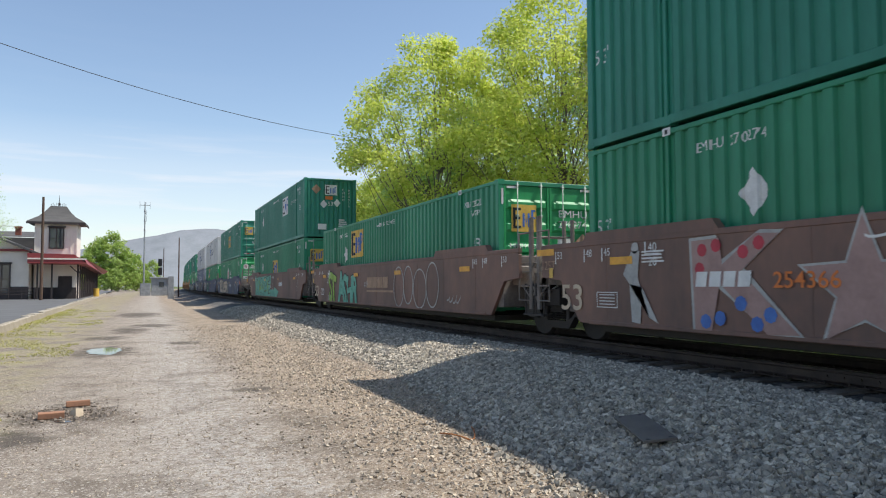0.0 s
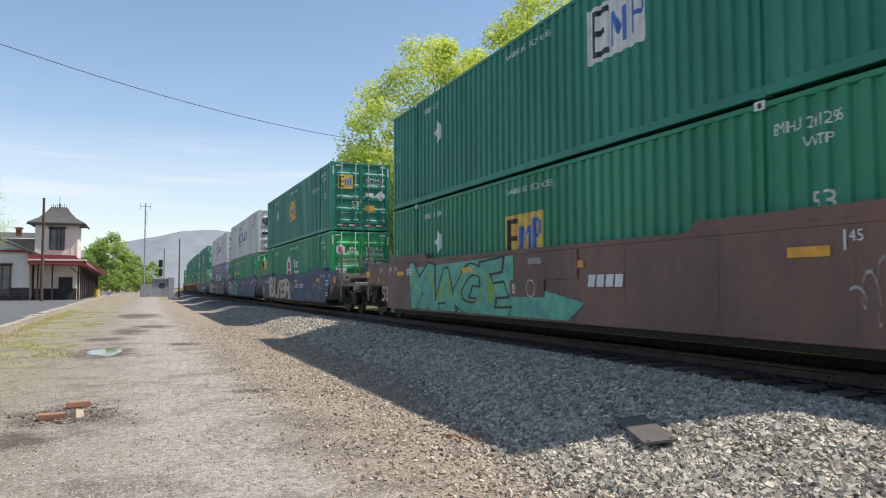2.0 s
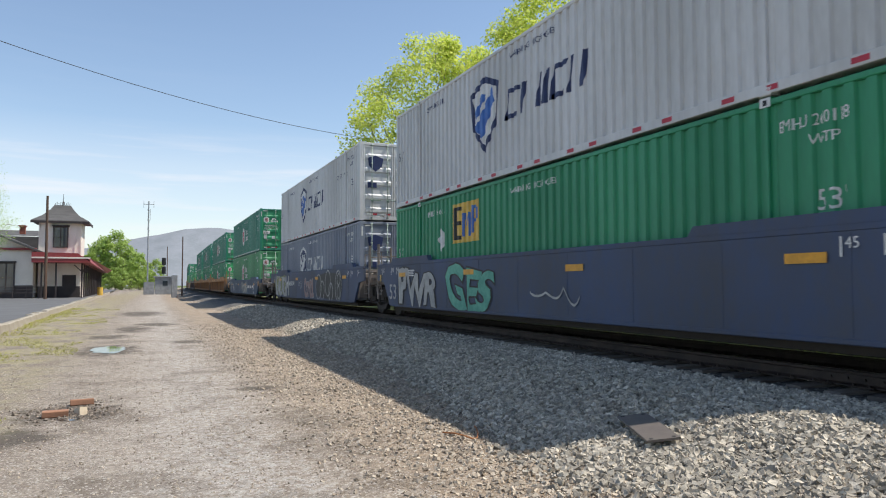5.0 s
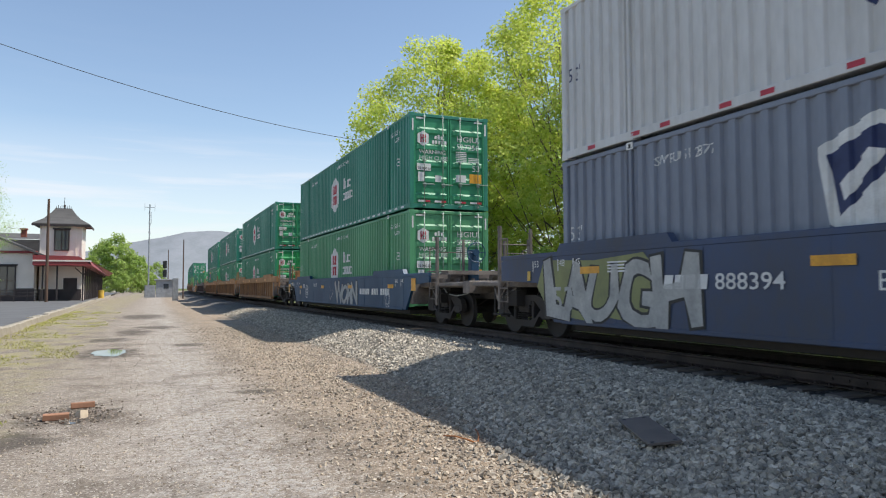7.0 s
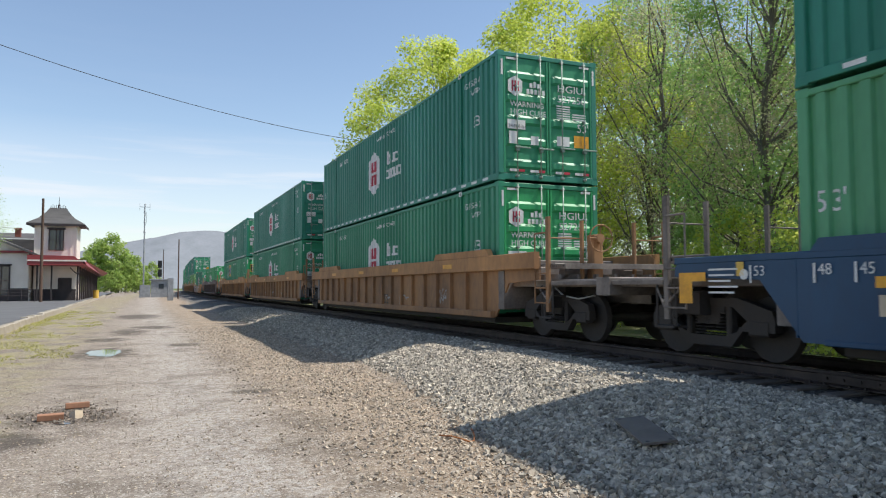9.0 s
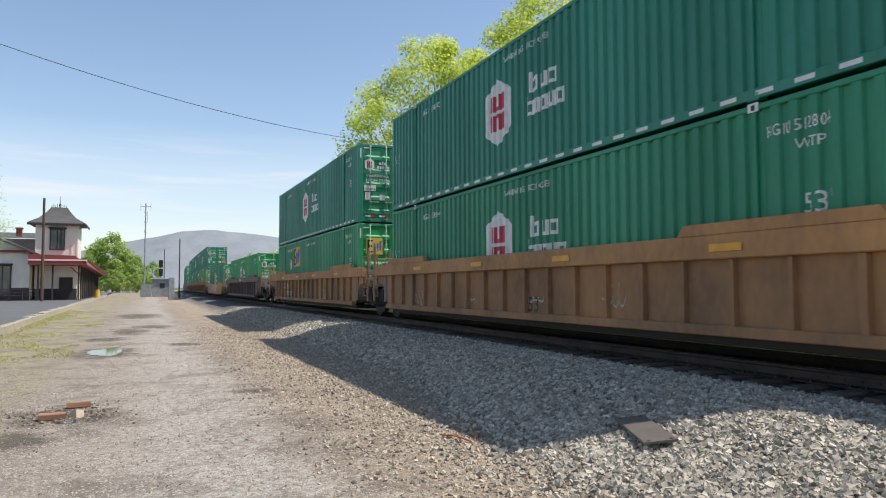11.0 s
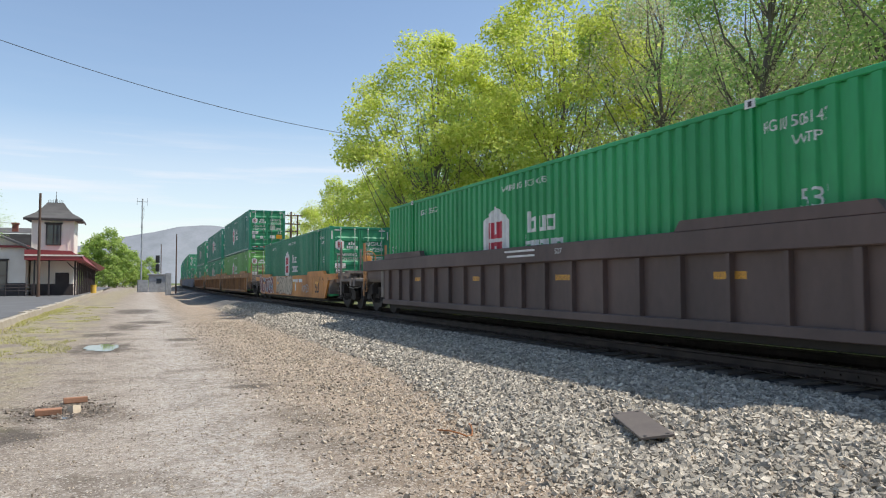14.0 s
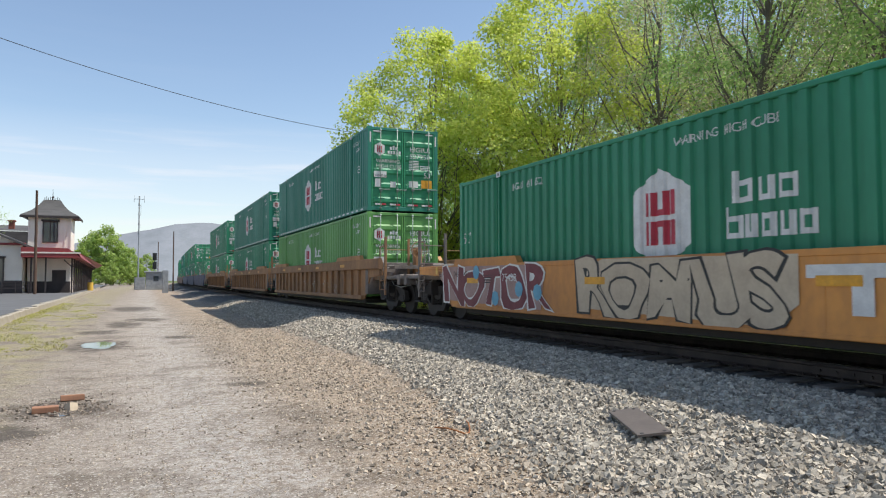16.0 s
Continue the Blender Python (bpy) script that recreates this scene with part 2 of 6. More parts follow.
def lettering(text, fat=0.0, lean=0.0, tight=1.0):
    """Outline mesh data of a text one unit high, flat, as lists of vertices and faces; built-in font."""
    key = (text, fat, lean, tight)
    if key not in LETTERS:
        cu = bpy.data.curves.new("text", "FONT")
        cu.body, cu.size, cu.resolution_u = text, 1.37, 3
        cu.offset, cu.shear, cu.space_character = fat, lean, tight
        ob = new("text", cu)
        bpy.context.view_layer.update()
        me = bpy.data.meshes.new_from_object(ob)
        LETTERS[key] = ([tuple(v.co)[:2] for v in me.vertices], [tuple(p.vertices) for p in me.polygons])
        bpy.data.objects.remove(ob)
        bpy.data.curves.remove(cu)
        bpy.data.meshes.remove(me)
    return LETTERS[key]


# ---- track ----
RAIL_Z, TRACK_X, BEND, BEND_Y = 0.57, 8.43, 1.25e-4, 40.0


def track_x(y):
    return TRACK_X + BEND * max(y - BEND_Y, 0) ** 2


def on_track(y):
    return pose(track_x(y), y, RAIL_Z, 0, 0, -math.degrees(math.atan(2 * BEND * max(y - BEND_Y, 0))))


def travelled(t):
    return 14.5648 * t + 0.0805 * t * t / 2 - 0.001816 * t ** 3


def smoothstep(a, b, x):
    k = min(max((x - a) / (b - a), 0), 1)
    return k * k * (3 - 2 * k)


def toe(y):
    """Where the ballast begins: the bank narrows a little along the lane."""
    return 2.75 + 1.35 * smoothstep(3.5, 13.0, y)


def ground_z(x, y):
    """Height of the ground: flat lane, ballast bank under the track, low wooded side beyond."""
    u = x - track_x(y) + TRACK_X
    s = toe(y)
    z = 0.35 * smoothstep(s - .1, 5.7, u)
    z *= 1 - smoothstep(10.4, 13.0, u)
    n = noise.noise((x * 0.35, y * 0.35, 0))
    z += 0.03 * n * (1 - .75 * smoothstep(3.0, 5.0, u) * (1 - smoothstep(11, 13, u)))
    if u > 13:
        z += 0.25 * smoothstep(13, 30, u) + 0.15 * noise.noise((x * 0.1, y * 0.1, 3))
    return z


def steps(*spans):
    out = []
    for a, b, d in spans:
        out += list(np.arange(a, b - 1e-6, d))
    return out + [spans[-1][1]]


# ---- ground ----
def ground_material():
    m = bpy.data.materials.new("gravel lane and ballast")
    n, l, b = nodes_of(m)

    def nd(kind, **kw):
        q = n.new("ShaderNode" + kind)
        for a, v in kw.items():
            q.inputs[a].default_value = v
        return q

    def mixc(fac, a, c):
        q = n.new("ShaderNodeMix")
        q.data_type = "RGBA"
        for i, v in ((0, fac), (6, a), (7, c)):
            if isinstance(v, tuple):
                q.inputs[i].default_value = (*v, 1)
            elif isinstance(v, float):
                q.inputs[i].default_value = v
            else:
                l.new(v, q.inputs[i])
        return q.outputs[2]

    def ramp(src, a, c):
        q = nd("MapRange")
        q.inputs[1].default_value, q.inputs[2].default_value = a, c
        l.new(src, q.inputs[0])
        return q.outputs[0]

    def calc(op, a, c=0.0):
        q = n.new("ShaderNodeMath")
        q.operation = op
        for i, v in ((0, a), (1, c)):
            if isinstance(v, (int, float)):
                q.inputs[i].default_value = v
            else:
                l.new(v, q.inputs[i])
        return q.outputs[0]

    geo = nd("NewGeometry")
    sep = nd("SeparateXYZ")
    l.new(geo.outputs["Position"], sep.inputs[0])
    big, mid, fine = nd("TexNoise", Scale=0.35, Detail=6.0), nd("TexNoise", Scale=2.6, Detail=7.0, Roughness=0.65), nd("TexNoise", Scale=45.0, Detail=5.0, Roughness=0.7)
    peb, peb2 = nd("TexVoronoi", Scale=32.0), nd("TexVoronoi", Scale=15.0)
    for q in (big, mid, fine, peb, peb2):
        l.new(geo.outputs["Position"], q.inputs["Vector"])
    x, y = sep.outputs[0], sep.outputs[1]
    # distance from the track's line, with an uneven edge
    past = calc("MAXIMUM", calc("SUBTRACT", y, BEND_Y), 0)
    u = calc("SUBTRACT", x, calc("MULTIPLY", calc("MULTIPLY", past, past), BEND))
    u = calc("ADD", u, calc("MULTIPLY", calc("SUBTRACT", mid.outputs[0], 0.5), 1.4))
    lane = mixc(ramp(mid.outputs[0], 0.35, 0.68), (0.30, 0.250, 0.198), (0.175, 0.140, 0.105))
    grey = mixc(ramp(calc("ADD", calc("ABSOLUTE", calc("ADD", calc("SUBTRACT", u, 0.1), calc("MULTIPLY", y, -0.0))), calc("MULTIPLY", big.outputs[0], 1.6)), 0.6, 2.6), (0.384, 0.336, 0.286), lane)
    rust = mixc(calc("MULTIPLY", calc("MULTIPLY", ramp(u, 0.6, 3.2), ramp(calc("SUBTRACT", 5.0, u), 0.0, 1.4)), 0.8), grey, (0.40, 0.285, 0.175))
    rust = mixc(ramp(mid.outputs[0], 0.5, 0.75), rust, grey)
    lane = mixc(calc("MULTIPLY", ramp(fine.outputs[0], 0.5, 0.72), 0.75), rust, (0.595, 0.519, 0.437))
    lane = mixc(calc("MULTIPLY", ramp(fine.outputs[0], 0.47, 0.30), 0.7), lane, (0.10, 0.085, 0.07))
    grain = nd("TexNoise", Scale=11.0, Detail=6.0, Roughness=0.75)
    l.new(geo.outputs["Position"], grain.inputs["Vector"])
    lane = mixc(calc("MULTIPLY", ramp(peb.outputs["Color"], 0.55, 0.85), 0.42), lane, (0.533, 0.460, 0.370))
    lane = mixc(calc("MULTIPLY", ramp(peb.outputs["Color"], 0.40, 0.15), 0.22), lane, (0.155, 0.118, 0.090))
    lane = mixc(calc("MULTIPLY", ramp(grain.outputs[0], 0.52, 0.40), 0.5), lane, (0.186, 0.142, 0.106))
    pale = calc("MULTIPLY", ramp(calc("ABSOLUTE", calc("SUBTRACT", u, 0.9)), 1.1, 0.2), ramp(grain.outputs[0], 0.42, 0.62))
    lane = mixc(calc("MULTIPLY", pale, 0.6), lane, (0.53, 0.515, 0.49))
    wear = nd("TexNoise", Scale=0.9, Detail=8.0, Roughness=0.7)
    l.new(geo.outputs["Position"], wear.inputs["Vector"])
    lane = mixc(calc("MULTIPLY", ramp(wear.outputs[0], 0.52, 0.38), 0.65), lane, (0.14, 0.112, 0.085))
    chip = nd("TexVoronoi", Scale=30.0, Randomness=1.0)
    l.new(geo.outputs["Position"], chip.inputs["Vector"])
    lane = mixc(calc("MULTIPLY", calc("MULTIPLY", ramp(chip.outputs["Distance"], 0.42, 0.30), ramp(chip.outputs["Color"], 0.62, 0.72)), 0.75), lane, (0.60, 0.555, 0.49))
    speck = nd("TexVoronoi", Scale=75.0)
    l.new(geo.outputs["Position"], speck.inputs["Vector"])
    lane = mixc(calc("MULTIPLY", ramp(speck.outputs["Color"], 0.80, 0.90), 0.7), lane, (0.64, 0.60, 0.54))
    lane = mixc(calc("MULTIPLY", ramp(speck.outputs["Color"], 0.22, 0.10), 0.6), lane, (0.07, 0.06, 0.05))
    # damp dark hollows in the lane
    dark = None
    for cx, cy, r1, r2 in ((-0.85, 19.2, 0.75, 1.6), (-0.85, 10.0, 0.62, 0.75), (-0.4, 28.0, 0.6, 2.0), (0.4, 31, 0.9, 1.3), (-1.0, 24.0, 0.7, 1.2), (-1.25, 8.6, 0.4, 0.5), (1.6, 11.2, .35, .3), (1.1, 21, .5, .6), (-.2, 43, 1.2, 4)):
        dx, dy = calc("DIVIDE", calc("SUBTRACT", x, cx), r1), calc("DIVIDE", calc("SUBTRACT", y, cy), r2)
        d2 = calc("ADD", calc("ADD", calc("MULTIPLY", dx, dx), calc("MULTIPLY", dy, dy)), calc("MULTIPLY", calc("SUBTRACT", mid.outputs[0], 0.5), 4.5))
        s = ramp(d2, 1.2, 0.3)
        dark = s if dark is None else calc("MAXIMUM", dark, s)
    lane = mixc(calc("MULTIPLY", dark, 0.8), lane, (0.075, 0.062, 0.05))
    # thin grass at the lane's edge
    g = calc("MULTIPLY", ramp(calc("ADD", u, calc("MULTIPLY", big.outputs[0], 1.5)), -0.5, -1.6), ramp(wear.outputs[0], 0.44, 0.60))
    g = calc("MULTIPLY", g, ramp(u, -6.5, -4.9))
    lane = mixc(calc("MULTIPLY", g, 0.5), lane, (0.33, 0.31, 0.11))
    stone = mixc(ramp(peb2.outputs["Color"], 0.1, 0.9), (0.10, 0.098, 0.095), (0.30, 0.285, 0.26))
    # gaps between stones painted nearly black, their shade put into the colour
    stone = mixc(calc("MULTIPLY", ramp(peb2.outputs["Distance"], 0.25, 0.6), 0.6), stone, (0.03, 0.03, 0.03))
    start = calc("ADD", calc("MULTIPLY", ramp(y, 3.5, 13.0), 1.35), 3.15)
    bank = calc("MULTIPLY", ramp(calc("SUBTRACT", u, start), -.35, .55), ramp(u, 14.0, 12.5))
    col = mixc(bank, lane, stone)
    wood = ramp(u, 12.6, 14.2)
    floor_ = mixc(ramp(mid.outputs[0], 0.35, 0.65), (0.11, 0.15, 0.045), (0.21, 0.175, 0.105))
    col = mixc(wood, col, floor_)
    far_left = mixc(ramp(mid.outputs[0], 0.35, 0.65), (0.08, 0.12, 0.03), (0.13, 0.14, 0.05))
    col = mixc(ramp(u, -40.0, -60.0), col, far_left)
    col = mixc(ramp(y, 420.0, 520.0), col, far_left)
    l.new(col, b.inputs["Base Color"])
    b.inputs["Roughness"].default_value = 0.9
    b.inputs["Specular IOR Level"].default_value = 0.25
    bp, bp2 = n.new("ShaderNodeBump"), n.new("ShaderNodeBump")
    bp.inputs["Strength"].default_value, bp.inputs["Distance"].default_value = 0.8, 0.03
    l.new(fine.outputs[0], bp.inputs["Height"])
    bp2.inputs["Distance"].default_value = 0.05
    l.new(calc("MULTIPLY", bank, 0.9), bp2.inputs["Strength"])
    l.new(calc("SUBTRACT", 1.0, peb2.outputs["Distance"]), bp2.inputs["Height"])
    l.new(bp.outputs[0], bp2.inputs["Normal"])
    l.new(bp2.outputs[0], b.inputs["Normal"])
    return m


def make_ground():
    us = steps((-3000, -200, 400), (-200, -20, 15), (-20, -5, 1.5), (-5, 2.6, 0.4), (2.6, 7, 0.2), (7, 10, 1.0), (10, 14, 0.4), (14, 50, 4), (50, 350, 30), (350, 3000, 500))
    ys = steps((-600, -60, 60), (-60, 0, 4), (0, 40, 0.5), (40, 120, 3), (120, 600, 20), (600, 4000, 300))
    b = Build()
    for y in ys:
        off = track_x(min(y, 700)) - TRACK_X
        for u in us:
            k = 1 - smoothstep(50, 350, abs(u))
            b.v.append((u + off * k, y, ground_z(u + off, min(y, 700)) if abs(u) < 60 else 0.0))
    w = len(us)
    b.f = [(j * w + i, j * w + i + 1, (j + 1) * w + i + 1, (j + 1) * w + i) for j in range(len(ys) - 1) for i in range(w - 1)]
    tagged(part("ground", b, ground_material(), smooth=True), "gravel lane with damp hollows beside a grey ballast bank", "ground", kind="structure")


make_ground()


def rail_profile():
    """Half-metre-true rail section, (x, z) from the foot's underside."""
    h = [(0.07, 0), (0.07, 0.012), (0.02, 0.03), (0.009, 0.045), (0.009, 0.125), (0.036, 0.142), (0.036, 0.165), (0.028, 0.178)]
    return h + [(-x, z) for x, z in reversed(h)]


def make_track():
    prof = rail_profile()
    tr = thing("railway_track", pose(0, 0, 0), "rusty steel rails on timber ties in grey ballast", "railway track", kind="structure")
    ys = steps((-80, 40, 20), (40, 700, 12))
    for side in (-1, 1):
        b = Build()
        n = len(prof)
        for y in ys:
            b.v += [(track_x(y) + side * 0.755 + px, y, RAIL_Z - 0.178 + pz) for px, pz in prof]
        for j in range(len(ys) - 1):
            b.f += [(j * n + i, j * n + (i + 1) % n, (j + 1) * n + (i + 1) % n, (j + 1) * n + i) for i in range(n)]
        part("rail", b, M["rail"], tr)
        top = Build()
        for y0, y1 in zip(ys, ys[1:]):
            top.face([(track_x(y0) + side * .755 - .027, y0, RAIL_Z + .002), (track_x(y0) + side * .755 + .027, y0, RAIL_Z + .002), (track_x(y1) + side * .755 + .027, y1, RAIL_Z + .002), (track_x(y1) + side * .755 - .027, y1, RAIL_Z + .002)])
        part("rail_head", top, M["tread"], tr, "polished running surface")
    joint = Build().box(-0.03, 0.0, -0.45, 0.45, -0.06, 0.055, 0.012)
    for k in range(4):
        joint.tube((-0.05, -0.33 + 0.22 * k, 0), (-0.02, -0.33 + 0.22 * k, 0), 0.018, n=6)
    jo = part("joint_bar", joint, M["rail"], tr)
    jo.location = (TRACK_X - 0.755 - 0.012, 5.75, RAIL_Z - 0.09)
    tie = Build().box(-1.3, 1.3, -0.11, 0.11, -0.18, 0, 0.012).mesh("tie", M["tie"])
    plate = Build().box(-0.1, 0.1, -0.16, 0.16, 0, 0.02, 0.005)
    for sx in (-.08, .08):
        for sy in (-.1, .1):
            plate.box(sx - .012, sx + .012, sy - .012, sy + .012, 0.02, 0.045)
    plate = plate.mesh("tie_plate", M["rail"])
    y = -6.0
    rnd = random.Random(4)
    while y < 120:
        o = part("tie", tie, None, tr)
        o.location = (track_x(y) + rnd.uniform(-.04, .04), y, RAIL_Z - 0.178 + rnd.uniform(-.012, .0))
        o.rotation_euler = (0, 0, rnd.uniform(-.02, .02))
        if y < 40:
            for side in (-1, 1):
                q = part("tie_plate", plate, None, tr)
                q.location = (track_x(y) + side * 0.755, y, RAIL_Z - 0.184)
        y += 0.53


make_track()


# ---- containers ----
LEN, WID, HIGH = 16.154, 2.591, 2.896
PITCH, DEEP = 0.272, 0.046
POST = (2.0, LEN - 2.0)                                   # posts at the 40-foot lifting points


def wave(y):
    """Depth of the side's corrugation behind its outer face at y along the container."""
    if y < 0.16 or y > LEN - 0.16 or min(abs(y - p) for p in POST) < 0.11:
        return 0.012 if y < 0.16 or y > LEN - 0.16 else 0.034
    k = (y % PITCH) / PITCH
    return DEEP * (smoothstep(0.44, 0.54, k) - smoothstep(0.90, 1.0, k))


def folds():
    ys = {0.0, 0.155, 0.165, LEN - 0.165, LEN - 0.155, LEN}
    for p in POST:
        ys |= {p - 0.115, p - 0.105, p + 0.105, p + 0.115}
    k = 0
    while k * PITCH < LEN:
        for q in (0.0, 0.44, 0.54, 0.90):
            y = (k + q) * PITCH
            if 0.17 < y < LEN - 0.17 and min(abs(y - p) for p in POST) > 0.12:
                ys.add(y)
        k += 1
    return sorted(ys)


FOLDS = folds()


def castings():
    b = Build()
    h = WID / 2 + .004
    for s in (-1, 1):
        for y0 in (-.004, POST[0] - .09, POST[1] - .09, LEN - .174):
            for z0 in (0, HIGH - .118):
                b.box(min(s * h, s * (h - .16)), max(s * h, s * (h - .16)), y0, y0 + .178, z0, z0 + .118, .012)
    return b


def container_shell(front_wall):
    b = castings()
    h = WID / 2
    for s in (-1, 1):
        pts = [(s * (h - 0.012 - wave(y)), y) for y in FOLDS]
        for (xa, ya), (xb, yb) in zip(pts, pts[1:]):
            b.face([(xa, ya, 0.15), (xb, yb, 0.15), (xb, yb, HIGH - 0.09), (xa, ya, HIGH - 0.09)])
        b.box(min(s * h, s * (h - .07)), max(s * h, s * (h - .07)), 0, LEN, 0.02, 0.16, 0.008)
        b.box(min(s * h, s * (h - .07)), max(s * h, s * (h - .07)), 0, LEN, HIGH - 0.10, HIGH - 0.02, 0.012)
        for y0, y1 in ((0, .15), (LEN - .15, LEN)):
            b.box(min(s * (h + .001), s * (h - .14)), max(s * (h + .001), s * (h - .14)), y0, y1, 0.1, HIGH - 0.1, 0.015)
        for p in POST:
            b.box(min(s * (h + .006), s * (h - .05)), max(s * (h + .006), s * (h - .05)), p - .03, p + .03, 0.02, HIGH - 0.02, .008)
    # roof with shallow ribs
    n = 60
    for i in range(n):
        y0, y1 = .1 + (LEN - .2) * i / n, .1 + (LEN - .2) * (i + 1) / n
        ym, z0 = (y0 + y1) / 2, HIGH - 0.03
        b.face([(-h + .05, y0, z0), (h - .05, y0, z0), (h - .05, ym, z0 + .02), (-h + .05, ym, z0 + .02)])
        b.face([(-h + .05, ym, z0 + .02), (h - .05, ym, z0 + .02), (h - .05, y1, z0), (-h + .05, y1, z0)])
    b.box(-h + .05, h - .05, .02, LEN - .02, 0.05, 0.15)
    for y0, sgn in ((LEN, 1), (0.0, -1)):
        b.box(-h + .1, h - .1, min(y0, y0 - sgn * .08), max(y0, y0 - sgn * .08), HIGH - .12, HIGH - .02, .01)
        b.box(-h + .1, h - .1, min(y0, y0 - sgn * .08), max(y0, y0 - sgn * .08), .02, .16, .01)
        if sgn > 0 or front_wall:
            m, w = 10, (WID - .28)
            for i in range(m):
                a, c = -w / 2 + w * i / m, -w / 2 + w * (i + 1) / m
                q = (c - a)
                prof = [(a, .075), (a + .2 * q, .03), (a + .6 * q, .03), (a + .8 * q, .075), (c, .075)]
                for (xa, da), (xb, db) in zip(prof, prof[1:]):
                    b.face([(xa, y0 - sgn * da, .15), (xb, y0 - sgn * db, .15), (xb, y0 - sgn * db, HIGH - .1), (xa, y0 - sgn * da, HIGH - .1)])
    return b


def door_panel(x0, x1):
    """One door leaf pressed with five horizontal ribs, in the plane y = 0."""
    b = Build()
    n, z0, z1 = 5, .22, HIGH - .20
    w = (z1 - z0) / n
    prof = [(.17, .03)]
    for i in range(n):
        a = z0 + w * i
        prof += [(a + .08 * w, .03), (a + .2 * w, -.008), (a + .42 * w, -.008), (a + .54 * w, .03)]
    prof.append((HIGH - .13, .03))
    k = len(b.v)
    for z, y in prof:
        b.v += [(x0 + .05, .03, z), (x0 + .11, y, z), (x1 - .11, y, z), (x1 - .05, .03, z)]
    for r in range(len(prof) - 1):
        b.f += [(k + 4 * r + c, k + 4 * r + c + 1, k + 4 * r + c + 5, k + 4 * r + c + 4) for c in range(3)]
    b.box(x0, x0 + .05, .0, .05, .17, HIGH - .13, .01)
    b.box(x1 - .05, x1, .0, .05, .17, HIGH - .13, .01)
    return b


MESH = {}


def shared(key, make):
    if key not in MESH:
        MESH[key] = make()
    return MESH[key]


def rod_mesh():
    b = Build().tube((0, -.045, .08), (0, -.045, HIGH - .05), .0135, n=8)
    for z in (.1, .75, 1.45, 2.1, HIGH - .12):
        b.box(-.035, .035, -.056, .01, z - .025, z + .025, .008)
    return b.mesh("locking_rod", M["steel"], True)


def handle_mesh():
    b = Build().box(-.02, .36, -.075, -.055, .0, .035, .006)
    b.box(.02, .1, -.06, .0, -.06, .06, .01)
    return b.mesh("door_handle", M["steel"])


def side_mark(pieces, x=-WID / 2 + 0.012):
    """Meshes of marks on the camera's side: pieces of (y, z) polygons follow the corrugation."""
    bm = bmesh.new()
    for poly in pieces:
        try:
            bm.faces.new([bm.verts.new((0, y, z)) for y, z in poly])
        except ValueError:
            pass
    lo, hi = min(v.co.y for v in bm.verts), max(v.co.y for v in bm.verts)
    for f in FOLDS:
        if lo < f < hi:
            bmesh.ops.bisect_plane(bm, geom=bm.verts[:] + bm.edges[:] + bm.faces[:], plane_co=(0, f, 0), plane_no=(0, 1, 0))
    for v in bm.verts:
        v.co.x = x + wave(v.co.y) - 0.006
    for f in bm.faces:
        f.normal_update()
        if f.normal.x > 0:
            f.normal_flip()
    me = bpy.data.meshes.new("mark")
    bm.to_mesh(me)
    bm.free()
    return me


def text_polys(text, y, z, size, wide=1.0):
    """Polygons for a side seen from -x; reading goes towards -y, starting at y."""
    vs, fs = lettering(text)
    return [[(y - vs[i][0] * size * wide, z + vs[i][1] * size) for i in f] for f in fs]


def rect(y0, y1, z0, z1):
    return [(y0, z0), (y1, z0), (y1, z1), (y0, z1)]


def mark(parent, name, pieces, material, label=""):
    me = shared((name, repr(pieces)[:4000], material.name), lambda: side_mark(pieces))
    if not me.materials:
        me.materials.append(material)
    return part(name, me, None, parent, label)


def flat_mark(parent, name, polys, material, y=-0.014, label=""):
    """Polygons of (x, z) on the end that faces -y."""
    def make():
        b = Build()
        for p in polys:
            b.face([(q[0], y, q[1]) for q in p])
        return b.mesh(name, material)
    return part(name, shared((name, repr(polys)[:4000], material.name, y), make), None, parent, label)


def flat_text(text, x, z, size, wide=1.0):
    vs, fs = lettering(text)
    return [[(x + vs[i][0] * size * wide, z + vs[i][1] * size) for i in f] for f in fs]


def hexagon(c, z, w, h):
    return [(c - w / 2, z - h * .27), (c, z - h / 2), (c + w / 2, z - h * .27), (c + w / 2, z + h * .27), (c, z + h / 2), (c - w / 2, z + h * .27)]


